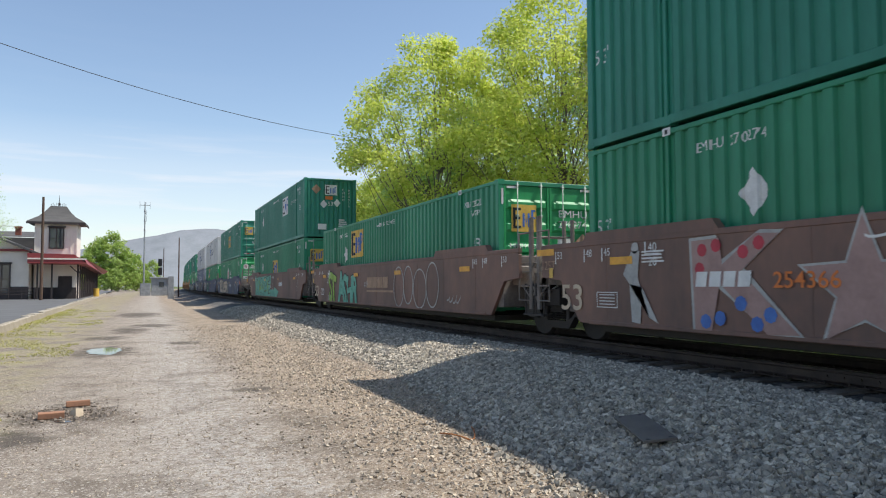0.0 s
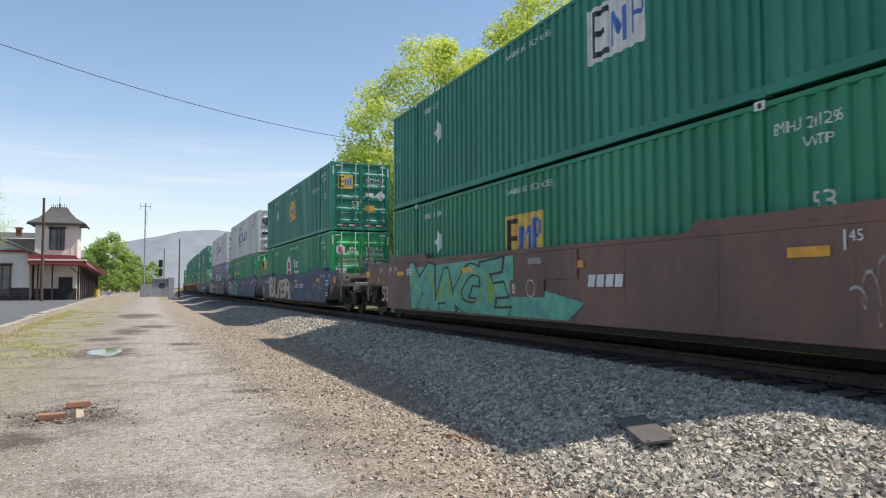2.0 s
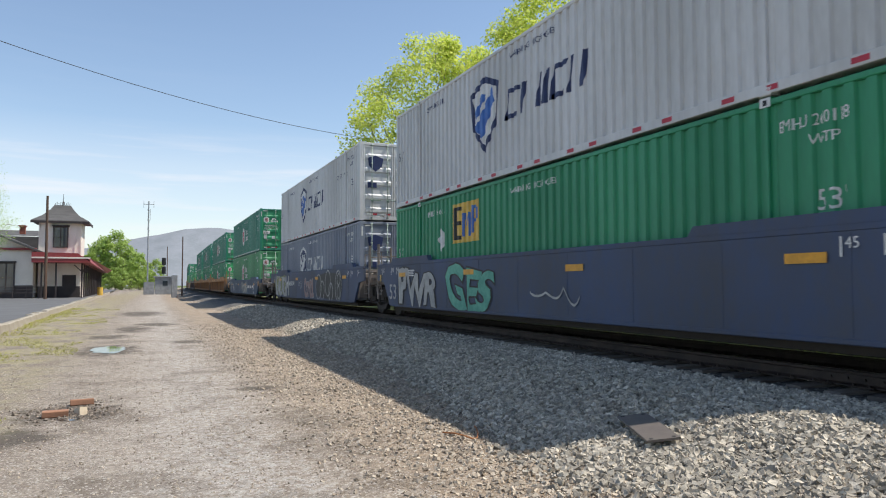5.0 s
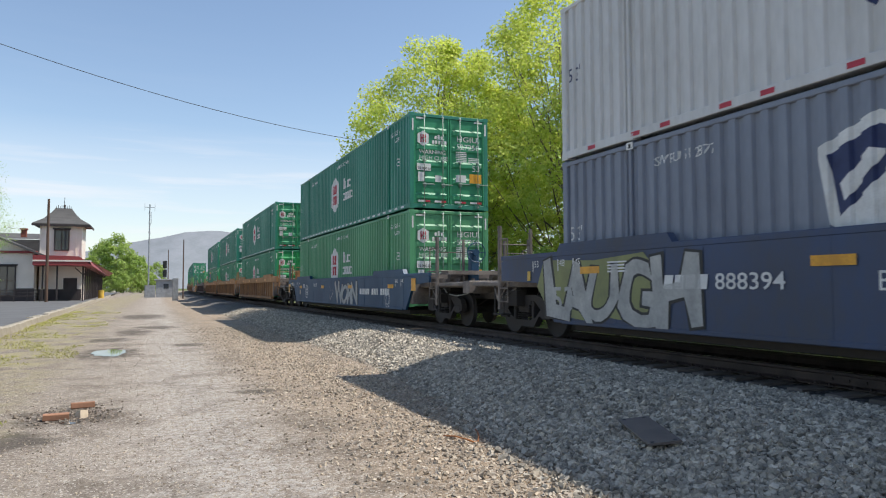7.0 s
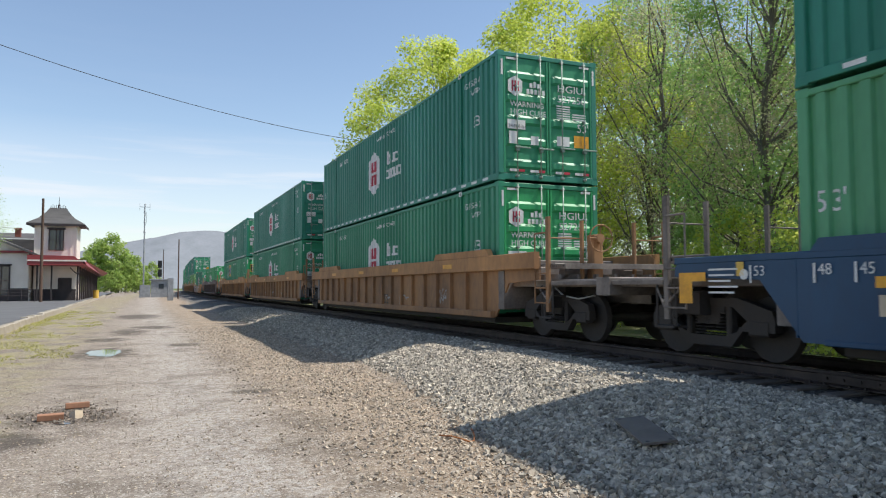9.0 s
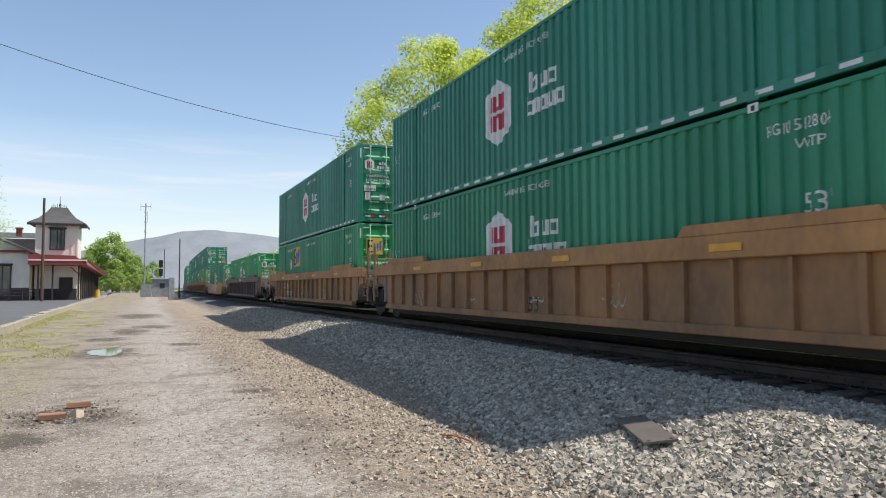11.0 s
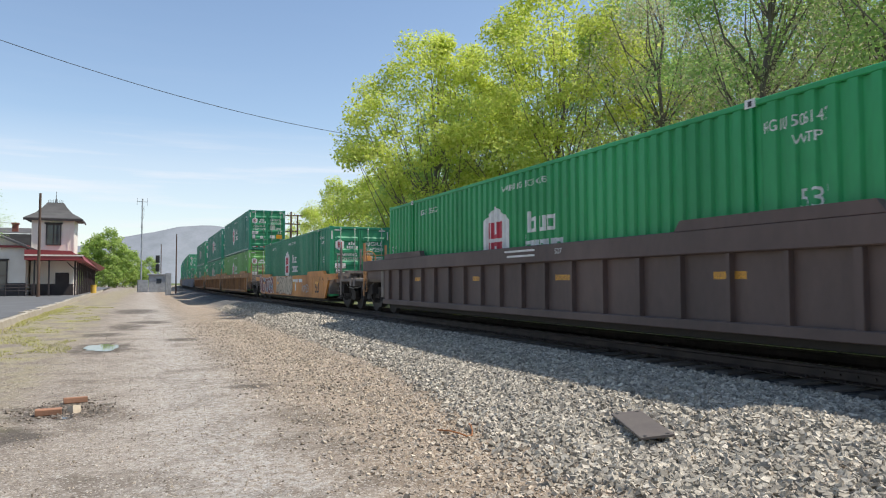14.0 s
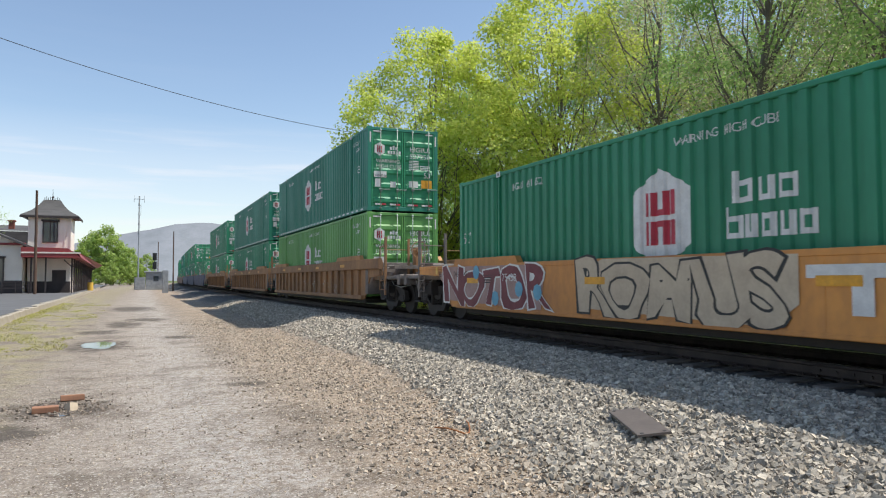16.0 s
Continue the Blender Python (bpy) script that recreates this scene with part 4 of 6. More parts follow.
def well_car(u, paint, style, label, front="joint", back="joint", top=1.70, chord=None, wheelpair=True):
    """One unit of the train. The origin is on the rails below the container's front end; front is towards -y."""
    c = thing("well_car", pose(0, 0, 0), label, "freight car", "units of the train")
    top += .03
    mt = M[paint]
    ribbed = style == "ribbed"
    y0, y1 = -1.25 if front == "joint" else -1.85, LEN + (1.25 if back == "joint" else 2.1)
    for s in (-1, 1):
        part("side", shared(("side", paint, style, s, top, y0, y1), lambda: side_panel(y0, y1, s, ribbed, top).mesh("side", mt)), None, c)
        if ribbed:
            o = HALF + .012
            part("top_chord", shared(("chord", chord, s, top, y0, y1), lambda: Build().box(min(s * o, s * (o - .12)), max(s * o, s * (o - .12)), y0, y1, top - .31, top + .02, .015).mesh("top_chord", M[chord])), None, c, "box-section top chord")
        for a, b_ in ((.1, 3.2), (LEN - 3.2, LEN - .1)):
            part("guide_plate", shared(("guide", paint, a, s, top), lambda: guide_plate(a, b_, s, top).mesh("guide", M[chord] if chord else mt)), None, c)
    fl = Build()
    for y in np.arange(.8, LEN - .5, 1.2):
        fl.box(-HALF + .1, HALF - .1, y, y + .25, BOT - .02, BOT + .1, .01)
    fl.box(-HALF + .25, HALF - .25, .3, LEN - .3, BOT - .15, BOT - .02, .02)
    part("well_floor", shared(("wfloor",), lambda: fl.mesh("well_floor", M["iron"])), None, c)
    for fr, sgn, ye in ((front, -1, y0), (back, 1, y1)):
        e = Build()
        reach = (-4.1 if sgn < 0 else LEN + 4.1) if fr == "coupler" else ye + sgn * .55
        well = -.3 if sgn < 0 else LEN + .3
        a, b_ = sorted((well, reach))
        e.box(-1.2, 1.2, a, b_, 1.02, 1.16, .02)
        e.box(-.28, .28, a, b_, .72, 1.04, .02)
        a2, b2 = sorted((well - sgn * .1, well + sgn * .15))
        e.box(-HALF + .08, HALF - .08, a2, b2, .55, top - .08, .02)
        if fr == "coupler":
            a3, b3 = sorted((reach - sgn * .22, reach))
            e.box(-1.42, 1.42, a3, b3, .88, 1.18, .02)
            e.tube((0, reach, .86), (0, reach + sgn * .62, .86), .10, .13, n=8)
            e.box(-.17, .17, *sorted((reach + sgn * .5, reach + sgn * .72)), .70, 1.02, .03)
            a4, b4 = sorted((ye + sgn * .4, reach - sgn * .3))
            e.box(-1.38, -1.2, a4, b4, 1.05, 1.13, .01)
            e.box(1.2, 1.38, a4, b4, 1.05, 1.13, .01)
        part("end_platform", shared(("endp", top, fr, sgn), lambda: e.mesh("end_platform", M["grime"])), None, c)
        # walkway, handrails, ladder and hoses at the end
        g = Build()
        for x in (-1.15, -.4, .4, 1.15):
            g.box(x - .02, x + .02, *sorted((ye, ye + sgn * .55)), 1.36, 1.40)
        g.box(-1.17, 1.17, *sorted((ye + sgn * .53, ye + sgn * .57)), 1.36, 1.46)
        wk = part("walkway", shared(("walkway", sgn, ye), lambda: g.mesh("walkway", M["grime"])), None, c, "open steel walkway grating")
        for i in range(8):
            o = part("grating_bar", shared(("gbar",), lambda: Build().box(-1.15, 1.15, -.012, .012, 0, .04).mesh("grating_bar", M["grime"])), None, wk)
            o.location = (0, ye + sgn * (.02 + .07 * i), 1.40)
        for s in (-1, 1):
            h = Build()
            yy = ye + sgn * .30
            h.box(s * 1.38 - .035, s * 1.38 + .035, yy - .05, yy + .05, .55, 2.35, .012)
            h.pipe([(s * 1.42, yy - sgn * .42, .7), (s * 1.42, yy - sgn * .42, 2.05), (s * 1.42, yy, 2.05)], .016)
            for z in (.72, 1.0, 1.28):
                h.tube((s * 1.42, yy - sgn * .42, z), (s * 1.42, yy, z), .014, n=6)
            h.box(s * .62 - .03, s * .62 + .03, yy - .04, yy + .04, 1.1, 2.3, .01)
            h.tube((s * .62, yy, 1.95), (s * 1.38, yy, 1.95), .014, n=6)
            part("stanchion", shared(("stanch", s, sgn, ribbed, ye), lambda: h.mesh("stanchion", mt if ribbed else M["grime"])), None, c)
        k = Build()
        k.pipe([(-.5, ye, .95), (-.55, ye + sgn * .3, .7), (-.4, ye + sgn * .7, .55), (-.2, ye + sgn * 1.0, .75)], .028, 8)
        k.tube((-1.0, ye + sgn * .15, .95), (-.6, ye + sgn * .15, .95), .13, n=12)
        k.box(-1.25, -1.0, *sorted((ye - sgn * .2, ye + sgn * .25)), .62, .95, .02)
        k.pipe([(-1.3, ye, .9), (-1.3, ye + sgn * .5, .86), (.2, ye + sgn * .62, .8)], .02)
        part("brake_gear", shared(("brake", sgn, ye), lambda: k.mesh("brake_gear", M["iron"])), None, c, "black hoses and brake cylinder")
        cl = Build()
        for x in (-.95, .3):
            cl.tube((x, ye + sgn * .1, 1.3), (x + .6, ye + sgn * .1, 1.3), .11, n=12)
        for i in range(6):
            x = -1.25 + .42 * i
            cl.box(x - .03, x + .03, *sorted((ye - sgn * .55, ye + sgn * .5)), 1.16, 1.26)
        cl.box(-1.36, 1.36, *sorted((ye - sgn * .6, ye - sgn * .48)), 1.2, 1.42, .02)
        cl.pipe([(-1.34, ye - sgn * .5, 1.45), (-1.34, ye + sgn * .45, 1.45), (1.34, ye + sgn * .45, 1.45)], .018)
        cl.pipe([(-1.4, ye, 1.0), (-1.4, ye + sgn * .35, .72), (-1.4, ye + sgn * .5, 1.0)], .016)
        part("end_frame", shared(("fittings", sgn, ye, ribbed), lambda: cl.mesh("end_frame", M["grime"])), None, c, "rusty reservoirs, beams and pipes")
        step = Build().pipe([(-1.4, ye + sgn * .1, 1.05), (-1.4, ye + sgn * .1, .45), (-1.4, ye + sgn * .5, .45), (-1.4, ye + sgn * .5, 1.05)], .018).box(-1.46, -1.2, *sorted((ye + sgn * .1, ye + sgn * .5)), .43, .46)
        part("step", shared(("step", sgn, ye), lambda: step.mesh("step", M["iron"])), None, c, "hanging sill step")
        ah = Build().pipe([(-1.1, ye + sgn * .1, 1.0), (-1.15, ye + sgn * .45, .86), (-1.05, ye + sgn * .8, .8), (-.6, ye + sgn * 1.1, .9)], .016, 6)
        part("air_hose", shared(("hose", sgn, ye), lambda: ah.mesh("air_hose", M["spray"], True)), None, c, "pale air hose")
        if fr == "coupler" and sgn < 0:
            w = Build()
            n = 20
            ring = [(-.35 + .26 * math.cos(2 * math.pi * i / n), ye - .55, 1.95 + .26 * math.sin(2 * math.pi * i / n)) for i in range(n + 1)]
            w.pipe(ring, .014, 6)
            for i in range(0, n, 5):
                w.tube(ring[i], (-.35, ye - .5, 1.95), .012, n=6)
            w.tube((-.35, ye - .55, 1.95), (-.35, ye - .2, 1.95), .09, n=10)
            w.box(-.45, -.2, ye - .42, ye - .2, 1.1, 2.02, .03)
            part("brake_wheel", shared(("bwheel", paint), lambda: w.mesh("brake_wheel", mt)), None, c)
    if wheelpair:
        add_truck(c, -1.93 if front == "joint" else -1.85)
        if back == "coupler":
            add_truck(c, LEN + 1.95)
    CARS.append((c, u))
    if u < 15:
        marks_for(u, c, top)
    return c


def car_mark(parent, name, polys, material, lift=.014, label=""):
    """Polygons of (y, z) laid on the camera's side of a car."""
    def make():
        b = Build()
        for p in polys:
            b.face([(-HALF - lift, q[0], max(q[1] + .03, BOT + .03)) for q in p])
        return b.mesh(name, material)
    return part(name, shared((name, repr(polys)[:9000], material.name, lift), make), None, parent, label)


def words(text, y, z, size, wide=1.0, fat=0.0, lean=0.0, tight=1.0, wobble=0.0):
    """Letter polygons on a side, reading towards -y; wobble bends them like hand-sprayed letters."""
    vs, fs = lettering(text, fat, lean, tight)
    def bend(a, b):
        return (y - (a + wobble * .12 * math.sin(5 * b + 2 * a)) * size * wide, z + (b * (1 + wobble * .12 * math.sin(2.3 * a)) + wobble * .07 * math.sin(3.1 * a + 1)) * size)
    return [[bend(*vs[i]) for i in f] for f in fs]


def ring(y, z, ry, rz, w, a0=0.0, a1=6.2832):
    """A sprayed loop as a band of quads."""
    n = 26
    pts = [(a0 + (a1 - a0) * i / n) for i in range(n + 1)]
    return [[(y + (ry - w) * math.cos(a), z + (rz - w) * math.sin(a)), (y + ry * math.cos(a), z + rz * math.sin(a)), (y + ry * math.cos(b), z + rz * math.sin(b)), (y + (ry - w) * math.cos(b), z + (rz - w) * math.sin(b))] for a, b in zip(pts, pts[1:])]


def squiggle(y, z, w, h, seed, thick=.035, n=26):
    """A quick tag: one wavy sprayed line."""
    rn = random.Random(seed)
    f1, f2, p1, p2 = rn.uniform(2.5, 4.5), rn.uniform(5, 9), rn.uniform(0, 6), rn.uniform(0, 6)
    pts = [(y - w * i / n - .06 * math.sin(f2 * i / n * 3 + p2), z + h / 2 + h * .5 * math.sin(f2 * i / n * 3 + p1) * (.55 + .45 * math.sin(f1 * i / n + p2))) for i in range(n + 1)]
    return [[(a[0], a[1] - thick), (b[0], b[1] - thick), (b[0], b[1] + thick), (a[0], a[1] + thick)] for a, b in zip(pts, pts[1:])]


def throw_up(c, text, y, z, size, fill, edge, wide=.9, wobble=1.0, tight=.86, shade=None):
    """Fat sprayed letters with an outline behind them."""
    car_mark(c, "graffiti_outline", words(text, y, z, size, wide, .085, .0, tight, wobble), M[edge], .014, "spray-painted outline")
    car_mark(c, "graffiti", words(text, y, z, size, wide, .045, .0, tight, wobble), M[fill], .018, "spray-painted letters")
    if shade:
        car_mark(c, "graffiti_shade", words(text, y - .04, z + .12 * size, size * .72, wide * 1.35, -.02, .0, tight, wobble), M[shade], .022)


def word_bars(y, z, size, widths):
    """Plain bars that stand for a word."""
    out = []
    for w in widths:
        out.append([(y - w, z), (y, z), (y - .03, z + size), (y - w - .03, z + size)])
        y -= w + .045
    return out


def stencils(c, u, top, ink="white", big="cream", big_y=(16.75,), ambers=(1.3, 6.0, 10.4, 15.0)):
    """Length marks, data lines, reflective patches."""
    for y in ambers:
        car_mark(c, "reflector", [rect(y - .28, y + .28, top - .42, top - .30)], M["amber"], .02, "amber reflector patch")
    for y, t in ((16.85, "53"), (15.95, "48"), (15.45, "45"), (-.6, "53"), (.3, "48"), (.8, "45")):
        car_mark(c, "length_mark", words(t, y, top - .27, .13) + [rect(y + .03, y + .06, top - .36, top - .14)], M[ink], .018)
    for y in big_y:
        car_mark(c, "length_number", words("53", y, .56, .46, 1.15, .01), M[big], .018, "large painted number")
    car_mark(c, "data_block", [rect(14.05 - .42 * (i % 3 == 0) * .1, 14.5, top - .26 - .05 * i, top - .235 - .05 * i) for i in range(4)], M[ink], .018)
    if u < 2:
        car_mark(c, "data_plate", [rect(15.1, 15.65, .62, .635), rect(15.1, 15.65, .86, .875), rect(15.1, 15.115, .62, .875), rect(15.635, 15.65, .62, .875)] + [rect(15.17, 15.58, .67 + .05 * i, .685 + .05 * i) for i in range(4)], M[ink], .018, "outlined plate of small lettering")
        car_mark(c, "end_reflector", [rect(16.95, 17.55, top - .2, top - .08)], M["amber"], .02, "amber reflector patch")
        car_mark(c, "load_text", words("125T", 17.4, top - .46, .17), M["tan"], .018)
        car_mark(c, "length_mark", words("40", 14.35, top - .25, .14) + words("20", 14.35, top - .46, .14) + [rect(14.1, 14.4, top - .29, top - .275), rect(14.4, 14.43, top - .29, top - .1)], M[ink], .018)
    car_mark(c, "yellow_tag", [rect(17.0, 17.12, 1.12, 1.3)], M["yellow"], .018)


def dots(pts, r):
    return [[(y + r * math.cos(a * .7854), z + r * math.sin(a * .7854)) for a in range(8)] for y, z in pts]


def star(y, z, r):
    return [(y + (r if i % 2 == 0 else r * .42) * math.sin(i * math.pi / 5), z + (r if i % 2 == 0 else r * .42) * math.cos(i * math.pi / 5)) for i in range(10)]


def marks_for(u, c, top):
    if u < 3:
        stencils(c, u, top)
        if u == 2:
            car_mark(c, "end_reflector", [rect(18.0, 18.45, 1.3, 1.5)], M["amber"], .02)
    elif u < 6:
        stencils(c, u, top, "white", "spray", (16.2,))
    elif u == 6:
        stencils(c, u, top, "white", "white", ())
        car_mark(c, "end_reflector", [rect(-.9, -.55, .9, 1.25), rect(17.65, 18.15, 1.06, 1.18), rect(17.9, 18.15, .76, 1.06)], M["amber"], .02)
    elif u == 11:
        stencils(c, u, top, "black", "black", (1.6,))
    else:
        for y in (2.3, 6.2, 9.7, 13.4):
            car_mark(c, "reflector", [rect(y - .28, y + .28, 1.02, 1.12) if u == 10 else rect(y - .28, y + .28, top - .24, top - .14)], M["amber"], .03 if u != 10 else -.1, "amber reflector patch")
    wall = -.095                                       # marks on ribbed sides lie on the recessed plates
    if u == 0:
        pk = [[(13.4, .35), (13.1, .35), (12.95, 1.0), (12.2, .35), (11.75, .4), (12.6, 1.15), (12.0, 1.6), (12.35, 1.62), (12.9, 1.25), (12.95, 1.6), (13.45, 1.58)]]
        car_mark(c, "graffiti_outline", [[(a + (.05 if a > 12.6 else -.06), b + (.04 if b > 1 else -.04)) for a, b in q] for q in pk], M["spray"], .014)
        car_mark(c, "graffiti", pk, M["pink"], .018, "dusty pink sprayed letter")
        car_mark(c, "graffiti_outline", [star(10.95, .95, .86)], M["spray"], .014)
        car_mark(c, "graffiti", [star(10.95, .95, .78)], M["pink"], .018, "dusty pink sprayed star")
        for q in dots(((13.25, 1.45), (13.0, 1.5), (12.55, 1.4), (12.3, 1.5), (13.3, 1.2)), .09):
            car_mark(c, "red_dot", [q], M["red"], .022)
        for q in dots(((13.2, .5), (12.95, .55), (12.6, .75), (12.35, .5), (12.15, .62)), .1):
            car_mark(c, "blue_dot", [q], M["blue"], .022)
        car_mark(c, "word_bars", word_bars(13.38, .96, .2, (.2, .2, .2, .2)), M["white"], .026, "white word shapes")
        car_mark(c, "car_number", words("254366", 12.1, .95, .2, 1.1, .01), M["orange"], .026)
        car_mark(c, "graffiti_figure", [[(14.75, 1.5), (14.55, 1.5), (14.6, 1.1), (14.35, .5), (14.15, .42), (14.5, .95), (14.55, .4), (14.75, .42), (14.8, 1.0), (14.95, 1.15)]] + dots([(14.66, 1.55)], .09), M["spray"], .016)
        car_mark(c, "tag", squiggle(10.9, 1.4, .9, .2, 3, .015), M["white"], .02)
        throw_up(c, "WAVE", 7.5, .4, 1.0, "teal", "black")
    elif u == 1:
        throw_up(c, "ST", 14.3, .36, 1.05, "lime", "black", .8, .9, .8, None)
        throw_up(c, "ASHR", 12.75, .36, 1.05, "teal", "black", .8, .9, .8, None)
        car_mark(c, "word_bars", word_bars(9.1, .92, .34, (.55, .5, .5, .5)) + [rect(6.4, 9.1, .78, .84)], M["tan"], .016, "faded yellow word shapes")
        for q in (ring(5.9, .95, .45, .6, .04), ring(5.1, 1.0, .4, .55, .04), ring(4.2, .9, .5, .55, .04), ring(3.3, 1.0, .45, .6, .04)):
            car_mark(c, "tag_loop", q, M["spray"], .018, "thin sprayed loop")
        car_mark(c, "tag", words("2017", 14.45, .42, .2, .9, 0, .2) + words("4", 14.55, 1.0, .3), M["spray"], .022)
        car_mark(c, "tag", words("#19", 9.4, .95, .2, .9, 0, .2), M["spray"], .022)
        car_mark(c, "tag", squiggle(2.3, .55, .8, .2, 5, .02), M["spray"], .018)
    elif u == 2:
        car_mark(c, "graffiti_field", [[(14.3, .4), (6.2, .34), (5.7, .7), (8.2, 1.1), (8.2, 1.62), (14.3, 1.5)]], M["teal"], .013, "pale teal sprayed field")
        throw_up(c, "MAGE", 14.2, .38, 1.15, "teal", "black", 1.42, 1.0, .9, None)
        car_mark(c, "graffiti_shade", words("MAGE", 14.05, .6, .8, 2.04, -.05, 0, .9, 1.0), M["lime"], .021)
        car_mark(c, "cover_panel", [rect(7.0, 8.35, .78, 1.12), rect(5.9, 8.0, 1.12, 1.62)], M["brown_car"], .024)
        car_mark(c, "car_number", words("254356", 7.6, 1.42, .12), M["white"], .028)
        car_mark(c, "unit_letter", words("B", 8.25, .85, .2), M["white"], .028)
        car_mark(c, "plate_ring", ring(7.5, .95, .17, .17, .015), M["white"], .028)
        car_mark(c, "word_bars", word_bars(5.6, .98, .2, (.2, .2, .2, .2)), M["white"], .02)
        car_mark(c, "tag", squiggle(.75, .5, .5, .8, 9, .02), M["spray"], .02)
    elif u == 3:
        throw_up(c, "BUER", 13.9, .42, 1.05, "cream", "black", 2.05, 1.0, .9)
        car_mark(c, "tag", words("53", 16.4, .6, .34, 1.1), M["spray"], .022)
        car_mark(c, "unit_letter", words("A", 6.75, .95, .22), M["white"], .018)
        car_mark(c, "word_bars", word_bars(6.1, .95, .2, (.1, .08, .08, .1)), M["white"], .018)
        car_mark(c, "car_number", words("888394", 5.3, .95, .21, 1.2, .012), M["white"], .018)
        car_mark(c, "plate_ring", ring(7.25, 1.05, .2, .2, .015), M["white"], .018)
        for k, (y, z, w, h) in enumerate(((3.5, .45, 1.0, .4), (2.3, .7, .7, .7), (7.9, .55, 1.3, .5), (1.4, .5, .4, 1.0))):
            car_mark(c, "tag", squiggle(y, z, w, h, 20 + k, .022), M["spray"], .02, "quick sprayed tag")
        car_mark(c, "warning_panel", [rect(-.55, -.05, 1.22, 1.27), rect(-.55, -.1, 1.12, 1.15), rect(-.55, 0, 1.05, 1.08), rect(-.5, -.1, .72, .76), rect(-.5, -.1, .62, .66)], M["white"], .018)
        car_mark(c, "end_reflector", [rect(-1.75, -1.35, 1.15, 1.4)], M["orange"], .018)
        car_mark(c, "yellow_frame", [rect(.55, .95, 1.18, 1.2), rect(.55, .95, .9, .92), rect(.55, .57, .9, 1.2), rect(.93, .95, .9, 1.2)], M["yellow"], .018)
    elif u == 4:
        throw_up(c, "PWR", 15.3, .42, .95, "spray", "black", 1.1)
        throw_up(c, "GES", 11.8, .42, .95, "teal", "black", 1.3)
        car_mark(c, "tag", squiggle(7.5, .5, 1.6, .6, 31, .022), M["spray"], .02)
    elif u == 5:
        car_mark(c, "graffiti_field", [[(16.75, 1.0), (16.3, .5), (15.2, .42), (14.6, .5), (13.2, .4), (13.1, .9), (13.35, 1.3), (13.6, 1.52), (14.9, 1.44), (16.5, 1.5)]], M["moss"], .013)
        throw_up(c, "LAUGH", 16.45, .44, .98, "spray", "black", .98, 1.0, .86)
        car_mark(c, "word_bars", word_bars(13.15, .96, .2, (.18, .18, .18, .18)), M["white"], .018)
        car_mark(c, "car_number", words("888394", 12.15, .96, .22, 1.25, .012), M["white"], .018)
        car_mark(c, "unit_letter", words("B", 9.9, .95, .22), M["white"], .018)
        car_mark(c, "plate_ring", ring(9.35, 1.0, .19, .19, .015), M["white"], .018)
        throw_up(c, "COYOL", 8.6, .45, .75, "pink", "spray", .62)
        car_mark(c, "graffiti_field", [[(6.1, .9), (5.9, .5), (4.6, .42), (1.8, .42), (1.6, .9), (1.8, 1.45), (4.2, 1.5), (5.8, 1.4)]], M["black"], .013, "black sprayed field")
        for q in (ring(5.6, .9, .55, .55, .05), ring(4.9, .75, .4, .42, .05), ring(3.9, 1.05, .5, .55, .05), ring(3.4, .7, .36, .38, .05), ring(2.2, .95, .5, .62, .05), ring(2.15, 1.2, .24, .24, .04), ring(2.15, .7, .24, .26, .04)):
            car_mark(c, "tag_loop", q, M["spray"], .018, "thin sprayed loop")
    elif u == 6:
        car_mark(c, "word_bars", word_bars(4.72, .76, .2, (.2, .07, .14, .1, .07, .15, .15)) + word_bars(3.3, .76, .2, (.18, .15, .13, .1)) + word_bars(2.35, .76, .2, (.2, .15, .15, .13, .1)), M["white"], .018, "white word shapes")
        throw_up(c, "WORN", 8.2, .38, .8, "spray", "black", .95)
        car_mark(c, "car_number", words("74119", 12.2, 1.02, .17, 1.2), M["white"], .018)
        car_mark(c, "data_lines", [rect(17.1 + .06 * (i % 3), 17.6, 1.2 - .075 * i, 1.225 - .075 * i) for i in range(5)], M["white"], .018, "white lines of small lettering")
        car_mark(c, "white_shape", dots([(17.0, 1.14)], .07), M["white"], .018)
        car_mark(c, "tan_label", [rect(15.0, 15.25, .68, .9)], M["cream"], .018)
        car_mark(c, "round_emblem", ring(13.6, .82, .3, .3, .04) + [rect(13.38, 13.82, .68 + .07 * i, .71 + .07 * i) for i in range(5)], M["white"], .018)
        car_mark(c, "round_emblem", ring(1.6, .62, .25, .25, .02) + ring(1.6, .62, .16, .16, .02), M["white"], .018)
        car_mark(c, "tag", squiggle(9.2, .5, .7, .6, 44, .02), M["spray"], .02)
    elif u in (7, 8, 9, 12, 13, 14):
        rn = random.Random(u)
        for k in range(4):
            y = rn.uniform(2.5, 14)
            car_mark(c, "tag", squiggle(y, .55 + rn.uniform(-.1, .1), rn.uniform(.5, 1.0), .4, u * 10 + k, .02), M["spray"], wall, "quick sprayed tag")
        car_mark(c, "length_number", words("53", 7.6, .5, .3, 1.1), M["black"], wall)
        if u == 9:
            car_mark(c, "tag", words("ZEPLOC", 5.15, .68, .24, .85, .0, .1, 1, 1) + words("EDK", 4.9, .4, .24, .85, 0, .1, 1, 1), M["spray"], wall)
            car_mark(c, "tag", words("SAVIE", 13.9, .92, .27, 1.3, .015, .1, 1, .6), M["white"], wall)
            car_mark(c, "car_number", words("729785", 12.2, .58, .2, 1.1, .012), M["white"], wall + .006)
            car_mark(c, "number_panel", [rect(11.15, 12.3, .52, .84)], M["grime"], wall, "dark repainted number panel")
